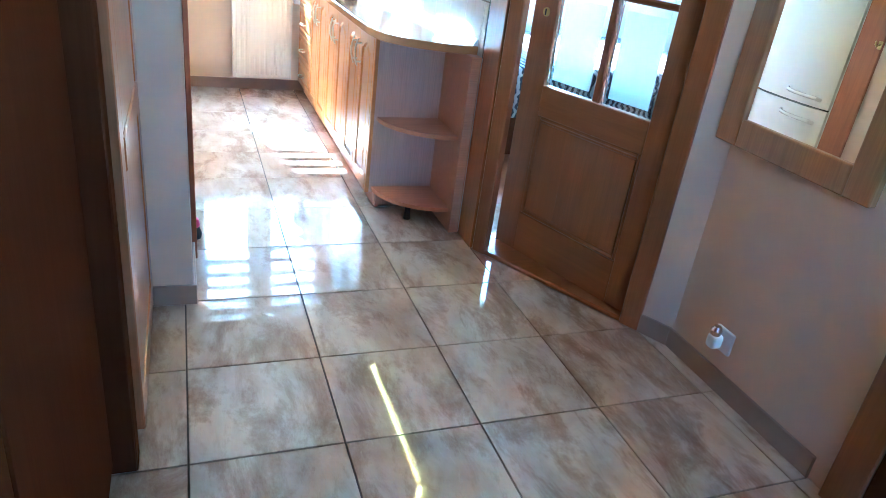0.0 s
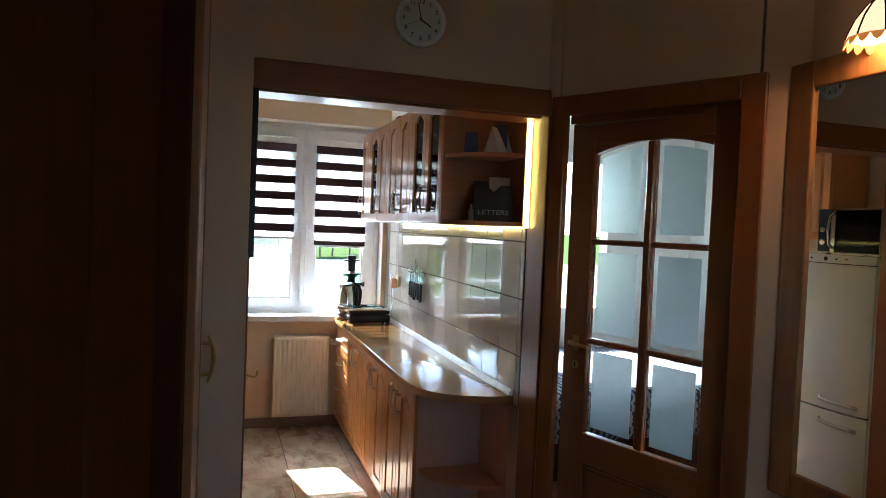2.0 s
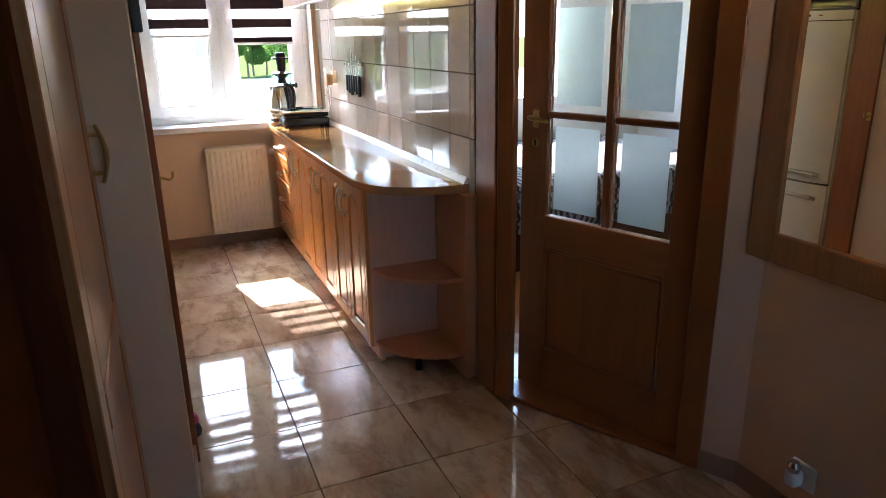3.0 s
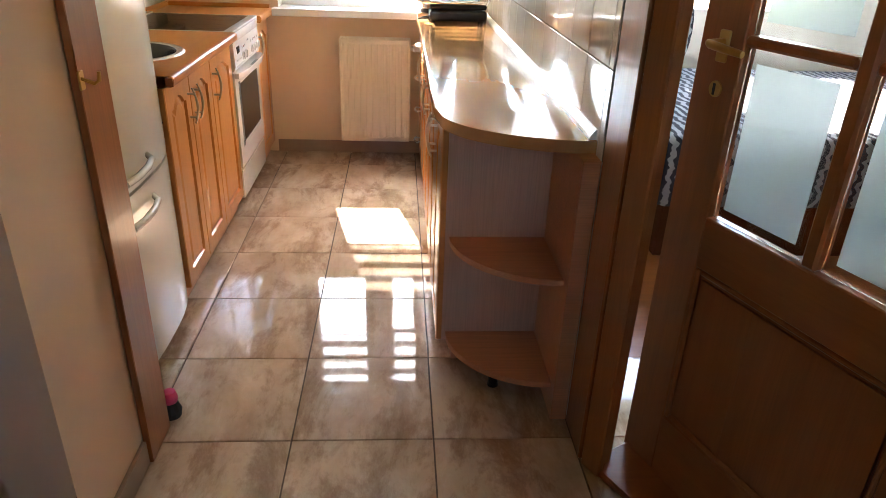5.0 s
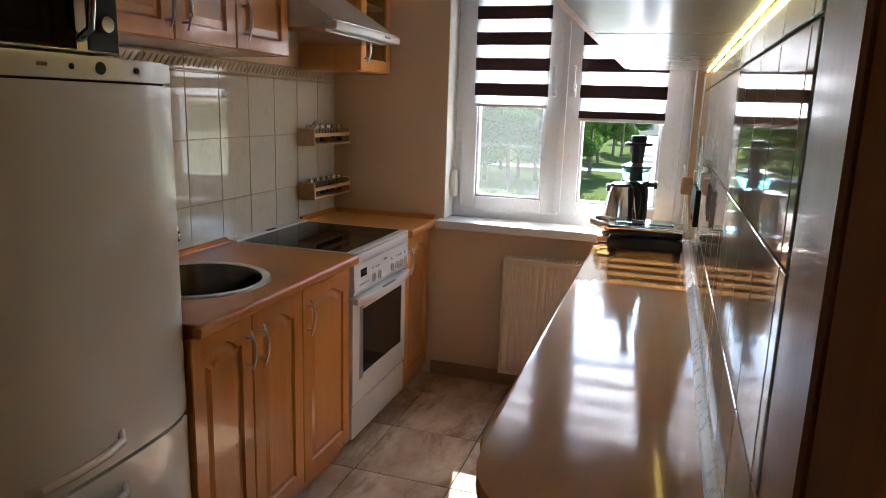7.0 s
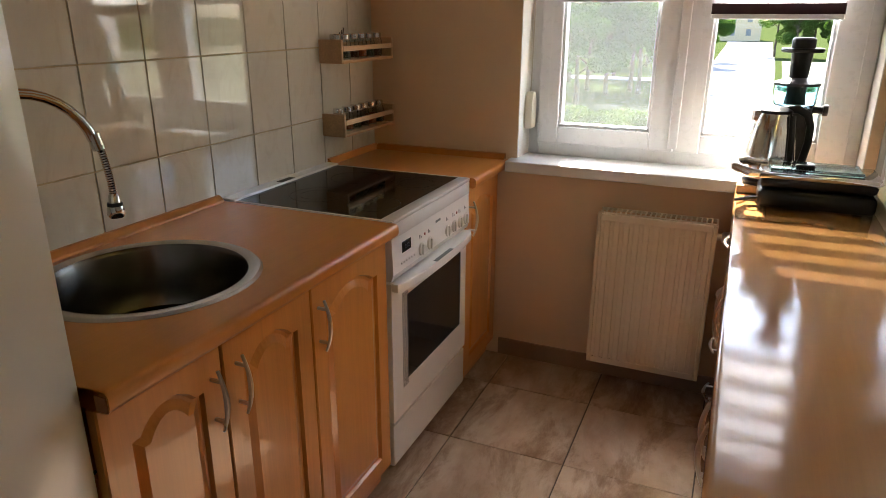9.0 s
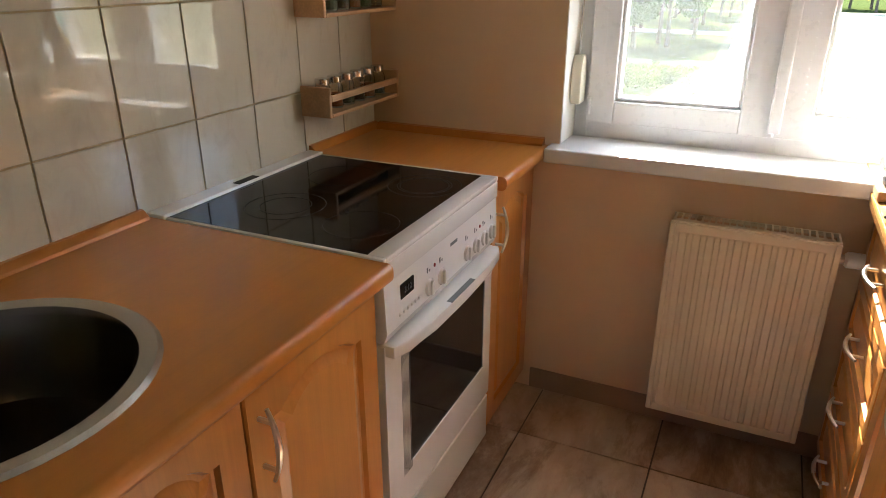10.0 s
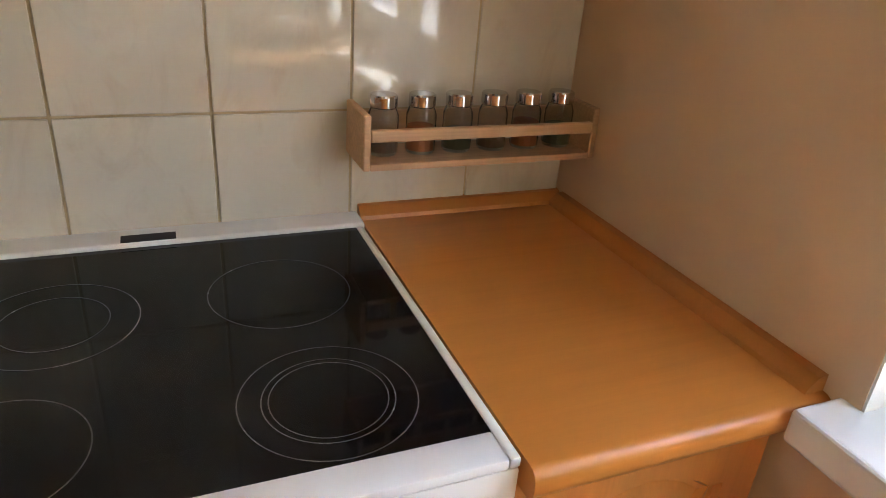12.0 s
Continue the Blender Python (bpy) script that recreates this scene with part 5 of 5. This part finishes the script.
for a in ((0.353, 0.761, 2.150, 2.156), (0.353, 0.761, 2.219, 2.225)):
    box(a[0], a[1], a[2], a[3], 0.700, 0.710, bm=gl)
for i in range(24):
    x = 0.358 + i * 0.0173
    box(x, x + 0.005, 2.156, 2.219, 0.707, 0.710, bm=gl)
part("top_grille", gl, M_RAD, rd)
# Near-black fill paints the shade between the radiator panels.
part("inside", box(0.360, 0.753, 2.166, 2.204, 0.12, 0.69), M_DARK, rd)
va = tube([(0.759, 2.19, 0.655), (0.79, 2.19, 0.655)], 0.012, 12)
part("valve", va, M_NICKEL, rd)
own = lathe([(0.015, 0), (0.021, 0.006), (0.021, 0.045), (0.016, 0.055), (0, 0.056)], 16, at=(0.777, 2.19, 0.655), axis="x").copy()
part("thermostat", own, M_PVC, rd, smooth=True)

# shutter strap winder on the reveal
wn = thing("strap_winder", "cream shutter strap winder on the window reveal", "winder", Matrix.Translation((0.01, 2.355, 0.95)))
own = prism([(-0.022, 0.0), (0.022, 0.0), (0.026, 0.02), (0.026, 0.085), (0.012, 0.125), (-0.012, 0.125), (-0.026, 0.085), (-0.026, 0.02)], 0.0, 0.032, 0.006, 2)
own.transform(Matrix.Translation((0.004, 2.352, 0.965)) @ Matrix.Diagonal((1.0, 1.25, 1.12, 1)) @ Matrix(((0, 0, 1, 0), (1, 0, 0, 0), (0, 1, 0, 0), (0, 0, 0, 1))))
part("case", own, M_CREAM, wn, smooth=True)
part("eyelet", tube(arc((0.018, 2.354, 1.113), 0.009, 0, 360, 16, "yz"), 0.002, 6), M_NICKEL, wn)
part("cord", tube([(0.018, 2.356, 1.12), (0.016, 2.378, 1.6), (0.014, 2.385, 2.32)], 0.0022, 6), M_NICKEL, wn)

# ---- appliances at the far end of the long worktop ----
gr = thing("contact_grill", "black and steel contact grill on the worktop", "grill", Matrix.Translation((1.0, 1.97, 0.84)))
part("lower_body", box(0.875, 1.145, 1.885, 2.085, 0.846, 0.890, 0.012, 3), M_BLACK, gr, smooth=True)
part("upper_body", box(0.878, 1.142, 1.888, 2.082, 0.896, 0.922, 0.010, 3), M_BLACK, gr, smooth=True)
part("steel_lid", box(0.872, 1.150, 1.882, 2.088, 0.918, 0.934, 0.006, 3), M_CHROME, gr, smooth=True)
part("lid_window", box(0.895, 1.11, 1.90, 2.06, 0.932, 0.944, 0.006, 2), M_TEAL, gr)
part("latch", box(0.955, 1.0, 1.93, 1.96, 0.943, 0.951, 0.003), M_BLACK, gr)
hp = [(0.90, 1.90, 0.926), (0.85, 1.885, 0.930), (0.815, 1.92, 0.938), (0.812, 1.985, 0.940), (0.835, 2.05, 0.938), (0.89, 2.07, 0.930)]
part("handle", tube(hp, [0.008, 0.011, 0.012, 0.012, 0.011, 0.008], 10), M_STEEL, gr, smooth=True)
for x in (0.89, 1.13):
    for y in (1.90, 2.07):
        part("foot", lathe([(0, 0), (0.012, 0), (0.012, 0.008), (0, 0.008)], 10, at=(x, y, 0.8398)), M_BLACK, gr)
part("cord", tube([(0.89, 1.90, 0.87), (0.845, 1.885, 0.862), (0.825, 1.93, 0.850), (0.85, 2.0, 0.846), (0.88, 2.02, 0.85)], 0.004, 8), M_BLACK, gr)

gr.location, gr.scale = (1.002, 1.985, 0.84), (1.15, 0.86, 1.2)
bo = bmesh.new()
box(0.80, 1.165, 2.10, 2.1885, 0.8405, 0.865, 0.002, bm=bo)
box(0.80, 1.165, 2.1885, 2.376, 0.8585, 0.865, 0.002, bm=bo)
solo("sill_board", bo, M_RACK, "pale board bridging worktop and window sill", "board", (0.98, 2.2, 0.8405))
KX = (0.885, 2.175, 0.8655)
kt = thing("kettle", "stainless steel electric kettle with a black handle", "kettle", Matrix.Translation(KX))
part("base", lathe([(0, 0), (0.072, 0), (0.074, 0.012), (0.068, 0.018), (0, 0.018)], 28, at=KX), M_BLACK, kt, smooth=True)
part("jug", lathe([(0.070, 0.018), (0.079, 0.028), (0.079, 0.055), (0.074, 0.11), (0.064, 0.175), (0.052, 0.222), (0.047, 0.232), (0, 0.234)], 36, at=KX), M_KETTLE, kt, smooth=True)
part("lid", lathe([(0.050, 0.229), (0.050, 0.238), (0.034, 0.247), (0.012, 0.250), (0, 0.250)], 24, at=KX), M_BLACK, kt, smooth=True)
part("spout", prism([(-0.062, -0.016), (-0.040, -0.022), (-0.040, 0.022), (-0.062, 0.016), (-0.070, 0.0)], 0.200, 0.236, 0.004, 2), M_KETTLE, kt, local=True, smooth=True)
part("handle", tube([(KX[0] + a, KX[1] - 0.05 * a, KX[2] + z) for a, z in ((0.030, 0.240), (0.062, 0.243), (0.090, 0.228), (0.104, 0.190), (0.104, 0.140), (0.096, 0.085), (0.078, 0.045))], [0.012, 0.014, 0.013, 0.012, 0.012, 0.012, 0.010], 12), M_BLACK, kt, smooth=True)
part("gauge_strip", tube([(KX[0] + 0.032 + r * 0.35, KX[1] - r * 0.86, KX[2] + z) for r, z in ((0.069, 0.03), (0.066, 0.10), (0.055, 0.17), (0.043, 0.225))], [0.011, 0.011, 0.011, 0.010], 8), M_BLACK, kt, smooth=True)

JX = (0.940, 2.308, 0.8655)
ju = thing("juicer", "tall black and clear slow juicer by the window", "juicer", Matrix.Translation(JX))
part("motor_body", lathe([(0, 0), (0.063, 0), (0.066, 0.02), (0.064, 0.20), (0.055, 0.235), (0, 0.235)], 28, at=JX), M_BLACK, ju, smooth=True)
part("clear_drum", lathe([(0.0, 0.240), (0.056, 0.235), (0.064, 0.245), (0.068, 0.310), (0.064, 0.310), (0.060, 0.247), (0.0, 0.243)], 28, at=JX), M_TEAL, ju, "clear bluish plastic drum", smooth=True)
part("drum_lid", lathe([(0.070, 0.306), (0.072, 0.314), (0.052, 0.322), (0.034, 0.330), (0, 0.330)], 28, at=JX), M_BLACK, ju, smooth=True)
part("auger", lathe([(0.035, 0.245), (0.030, 0.28), (0.03, 0.306), (0, 0.306)], 16, at=JX), M_BLACK, ju)
part("feed_chute", lathe([(0.028, 0.328), (0.033, 0.412), (0, 0.414)], 24, at=JX), M_BLACK, ju, smooth=True)
part("chute_plate", lathe([(0.0, 0.408), (0.062, 0.410), (0.065, 0.418), (0.062, 0.423), (0, 0.423)], 28, at=JX), M_BLACK, ju, smooth=True)
part("pusher", lathe([(0.031, 0.420), (0.036, 0.424), (0.036, 0.450), (0.031, 0.456), (0, 0.456)], 24, at=JX), M_BLACK, ju, smooth=True)
part("spout", lathe([(0, 0), (0.012, 0), (0.012, 0.03), (0.019, 0.032), (0.019, 0.046), (0, 0.048)], 14, at=(JX[0] + 0.055, JX[1] - 0.012, 1.095), axis="x").copy(), M_BLACK, ju, smooth=True)

# knife strip, knives, plug and cords on the right wall
ks = thing("knife_strip", "magnetic strip for kitchen knives on the tiles", "knife rack", Matrix.Translation((1.19, 1.3, 1.27)))
part("bar", box(1.178, 1.196, 1.13, 1.50, 1.255, 1.275, 0.002), M_STEEL, ks)
for i in range(6):
    y = 1.17 + i * 0.05
    kf = thing("kitchen_knife", "kitchen knife with a black handle on the strip", "knife", Matrix.Translation((1.172, y, 1.2)), group="knives")
    lb = 0.10 + 0.02 * (i % 4)
    bl = prism([(-0.010, 0), (0.010, 0), (0.010, lb * 0.75), (-0.010, lb)], 0, 0.002)
    bl.transform(Matrix.Translation((1.175, y, 1.20)) @ Matrix(((0, 0, 1, 0), (1, 0, 0, 0), (0, 1, 0, 0), (0, 0, 0, 1))))
    part("blade", bl, M_STEEL, kf)
    part("handle", box(1.166, 1.184, y - 0.011, y + 0.011, 1.085 + 0.01 * (i % 3), 1.202, 0.005, 2), M_BLACK, kf, smooth=True)
pl = thing("power_plug", "cream wall socket with an orange plug and white cords", "plug", Matrix.Translation((1.19, 1.80, 1.19)))
part("socket", box(1.180, 1.1985, 1.765, 1.845, 1.13, 1.21, 0.004, 2), M_CREAM, pl)
part("plug", box(1.135, 1.180, 1.785, 1.825, 1.115, 1.185, 0.008, 2), M_RACK, pl)
cd = tube([(1.15, 1.80, 1.19), (1.14, 1.85, 1.23), (1.15, 1.90, 1.22), (1.17, 1.93, 1.08), (1.18, 1.95, 0.95), (1.15, 2.0, 0.88), (1.10, 2.06, 0.86)], 0.0035, 8)
tube([(1.15, 1.805, 1.115), (1.165, 1.83, 1.03), (1.17, 1.90, 0.95), (1.14, 1.99, 0.875)], 0.0035, 8, cd)
tube([(1.185, 1.83, 1.58), (1.182, 1.82, 1.40), (1.186, 1.81, 1.21)], 0.003, 8, cd)
part("cord", cd, M_PVC, pl)
tr = tube([(1.13, 2.07, 0.885), (1.10, 2.15, 0.90), (1.12, 2.22, 0.905), (1.15, 2.25, 0.89)], 0.003, 8)
solo("cord_loop", tr, M_PVC, "loose white cord lying on the sill", "cord", (1.12, 2.2, 0.859))
own = box(0.95, 1.06, 1.02, 1.10, 2.191, 2.235, 0.004)
solo("box_on_cabinet", own, M_LETTER, "small dark box on top of the wall cabinets", "box", (1.0, 1.06, 2.191))

# ---- outdoors ----
GZ = -3.2
gnd = bmesh.new()
for i, (a, b) in enumerate(((2.62, 900),)):
    vs = [gnd.verts.new(p) for p in ((-900, 2.62, GZ), (900, 2.62, GZ), (900, 900, GZ), (-900, 900, GZ), (-900, -900, GZ), (900, -900, GZ))]
    gnd.faces.new(vs[:4])
    gnd.faces.new((vs[4], vs[5], vs[1], vs[0]))
structure("ground", gnd, M_GRASS, "wide green lawn under trees", category="ground")
pa = bmesh.new()
prev = None
for i in range(25):
    u = i / 24
    y = 6 + 140 * u
    edge = 0.15 * math.sin(9 * u)
    cur = (pa.verts.new((-1.3 - 0.014 * (y - 6) - 4.0 * max(0.0, 1 - (y - 6) / 24) + edge, y, GZ + 0.02)), pa.verts.new((max(1.6 + 0.023 * (y - 6), 9.0 - 0.17 * (y - 6)) - edge, y, GZ + 0.02)))
    if prev:
        pa.faces.new((prev[0], prev[1], cur[1], cur[0]))
    prev = cur
box(-26, -2.05, 53.2, 56.0, GZ, GZ + 0.025, bm=pa)
structure("path", pa, M_PATH, "pale paved path across the lawn", category="path")
# Added pale sheet over the lawn; its colour paints strong sun on grass.
md = bmesh.new()
md.faces.new([md.verts.new(p) for p in ((2.2, 18, GZ + 0.012), (70, 18, GZ + 0.012), (70, 84, GZ + 0.012), (4.2, 84, GZ + 0.012))])
structure("meadow", md, M_SUNLIT_LAWN, "lawn beside the path painted pale as bright sunlit grass", category="ground")


def leaf_cloud(count, blobs, size, seed):
    r = random.Random(seed)
    verts, faces = [], []
    for _ in range(count):
        c, rad = r.choice(blobs)
        d = Vector((r.gauss(0, 1), r.gauss(0, 1), r.gauss(0, 1))).normalized() * rad * (0.55 + 0.5 * r.random() ** 0.5)
        p = Vector(c) + Vector((d.x, d.y, d.z * 0.8))
        a = Vector((r.gauss(0, 1), r.gauss(0, 1), r.gauss(0, 1))).normalized() * size * (0.6 + 0.8 * r.random())
        b = a.orthogonal().normalized() * size * 0.6
        k = len(verts)
        verts += [p - a, p + b, p + a, p - b]
        faces.append((k, k + 1, k + 2, k + 3))
    me = bpy.data.meshes.new("crown")
    me.from_pydata(verts, [], faces)
    return me


def tree(seed, height):
    r = random.Random(seed)
    t = thing("tree", "leafy green park tree on the lawn", "tree", Matrix(), group="park trees")
    tk = tube([(0, 0, 0), (0.05, 0, height * 0.2), (0.02, 0.06, height * 0.45), (0.0, 0.0, height * 0.75)], [0.16, 0.13, 0.10, 0.04], 8)
    blobs = []
    for k in range(11):
        a, e = r.random() * 6.28, 0.35 + 0.6 * r.random()
        tip = Vector((math.cos(a) * height * 0.22, math.sin(a) * height * 0.22, height * e))
        tube([(0.02, 0.02, height * (e - 0.12)), tip * 0.6 + Vector((0, 0, height * (e - 0.05) * 0.4)), tip], [0.06, 0.04, 0.02], 6, tk)
        blobs.append((tip, height * (0.10 + 0.09 * r.random())))
    blobs.append((Vector((0, 0, height * 0.9)), height * 0.14))
    part("trunk", tk, M_BARK, t, local=True)
    me = leaf_cloud(12000, blobs, height * 0.017, seed)
    me.materials.append(M_LEAF)
    cr = new("crown", me)
    cr.parent = t
    return t


protos = [tree(3, 6.5), tree(11, 5.5)]
spots = [(-4.3, 50), (-7.5, 37), (-9.5, 38), (-13, 30), (-6, 46), (-11, 50), (-17, 42), (-4.5, 74), (-21, 34), (-15, 60), (11, 52), (16, 44), (-26, 48), (9.5, 85), (-8, 80), (-16, 85), (-26, 75), (-4.9, 62), (-9, 57), (-6, 64), (-11, 67), (-14, 73), (-3.5, 72), (-5.2, 44), (-7.0, 43), (-8.6, 45), (-10.2, 42), (-6.4, 53), (3.6, 92), (5.6, 90), (7.6, 92), (9.6, 91), (12.2, 89), (15, 92), (18.5, 90), (-2.9, 80)] + [(-52 + 5.1 * k, 92 + 9 * math.sin(2.3 * k)) for k in range(10)] + [(13 + 6 * k, 90 + 11 * math.sin(1.9 * k)) for k in range(6)] + [(-34 + 6.5 * k, 64 + 5 * math.cos(3.1 * k)) for k in range(5)]
for k, (x, y) in enumerate(spots):
    m = Matrix.Translation((x, y, GZ)) @ Matrix.Rotation(k * 1.7, 4, "Z")
    if k < 2:
        protos[k].matrix_world = m
    else:
        copy_thing(protos[k % 2], m)
hm = leaf_cloud(9000, [((-15 + 0.6 * i, 28.5 + 0.5 * math.sin(i), GZ + 0.5), 0.55 + 0.12 * math.sin(2.1 * i)) for i in range(24)], 0.08, 5)
hm.materials.append(M_LEAF2)
tagged(new("hedge", hm), "low clipped hedge on the lawn", "hedge", kind="stuff")
hs = thing("house", "distant pale house with a dark red roof", "house", Matrix.Translation((-1.0, 150, GZ)))
part("wall", box(-7.0, 2.5, 150, 158, GZ, GZ + 6.4), M_FACADE, hs)
rf = prism([(149.4, GZ + 6.3), (158.6, GZ + 6.3), (154, GZ + 9)], -7.5, 3.0)
rf.transform(Matrix(((0, 0, 1, 0), (1, 0, 0, 0), (0, 1, 0, 0), (0, 0, 0, 1))))
part("roof", rf, M_ROOF, hs)
for i in range(3):
    for z in (1.0, 3.5):
        part("window", box(-6.0 + i * 2.9, -5.1 + i * 2.9, 149.93, 150.05, GZ + z, GZ + z + 1.2), M_PANE_FAR, hs)

# ---- tiles ----
J = 0.0022


def tile_mesh(name, w, h, t, material, bev=0.0012):
    own = box(J, w - J, J, h - J, -t, 0, bev)
    me = bpy.data.meshes.new(name)
    own.to_mesh(me)
    own.free()
    me.materials.append(material)
    return me


ft = tile_mesh("tile", 0.4, 0.4, 0.008, M_FLOORTILE)
cut = {}
for i in range(-3, 5):
    for j in range(-11, 6):
        x0, y0 = 0.4 * i, 0.4 * j
        w, d = min(0.4, 1.72 - x0), min(0.4, 2.26 - y0)
        if w < 0.02 or d < 0.02 or (x0 < -0.75 and y0 > -0.9) or (x0 > 1.1 and y0 > -0.1):
            continue
        key = (round(w, 3), round(d, 3))
        if key not in cut:
            cut[key] = ft if key == (0.4, 0.4) else tile_mesh("tile", w, d, 0.008, M_FLOORTILE)
        ob = new("tile", cut[key])
        ob.parent = floor
        ob.location = (x0, y0, 0.0)


def tiled_wall(wall_ob, x, toward, ys, zs, material):
    for y0, y1 in zip(ys, ys[1:]):
        for z0, z1 in zip(zs, zs[1:]):
            key = (material.name, round(y1 - y0, 3), round(z1 - z0, 3), toward)
            if key not in cut:
                g = J * (0.8 if toward > 0 else 1.15)
                own = box(g, y1 - y0 - g, g, z1 - z0 - g, 0, 0.004, 0.0012)
                own.transform(Matrix(((0, 0, toward, 0), (1, 0, 0, 0), (0, 1, 0, 0), (0, 0, 0, 1))))
                bmesh.ops.recalc_face_normals(own, faces=own.faces)
                me = bpy.data.meshes.new("tile")
                own.to_mesh(me)
                own.free()
                me.materials.append(material)
                cut[key] = me
            ob = new("tile", cut[key])
            ob.parent = wall_ob
            ob.location = (x, y0, z0)


gl_ = structure("tiling_sink", box(-0.636, -0.6335, 0.30, 2.259, 0.80, 1.589), M_WGROUT, "cream marbled wall tiles over the sink", category="tiling")
lcols = [0.275 + 0.2 * i for i in range(10)] + [2.259]
tiled_wall(gl_, -0.6335, 1, lcols, [0.775, 1.025, 1.275, 1.525], M_TILE)
tiled_wall(gl_, -0.6335, 1, lcols, [1.525, 1.588], M_BORDER)
bd = bmesh.new()
for i in range(66):
    y = 0.30 + i * 0.0295
    tube([(-0.6285, y, 1.545), (-0.6275, y + 0.012, 1.560), (-0.6285, y + 0.024, 1.573)], 0.0035, 6, bd)
box(-0.6300, -0.6255, 0.30, 2.258, 1.530, 1.537, 0.002, bm=bd)
box(-0.6300, -0.6255, 0.30, 2.258, 1.580, 1.586, 0.002, bm=bd)
part("relief", bd, M_WGROUT, gl_, "raised rope pattern")
gr_ = structure("tiling_long", box(1.2025, 1.2055, -0.31, 2.259, 0.80, 1.60), M_DGROUT, "pale glossy wall tiles over the long worktop", category="tiling")
tiled_wall(gr_, 1.2025, -1, [-0.31] + [-0.27 + 0.2 * i for i in range(13)], [0.775, 1.025, 1.275, 1.525, 1.60], M_TILE_R)
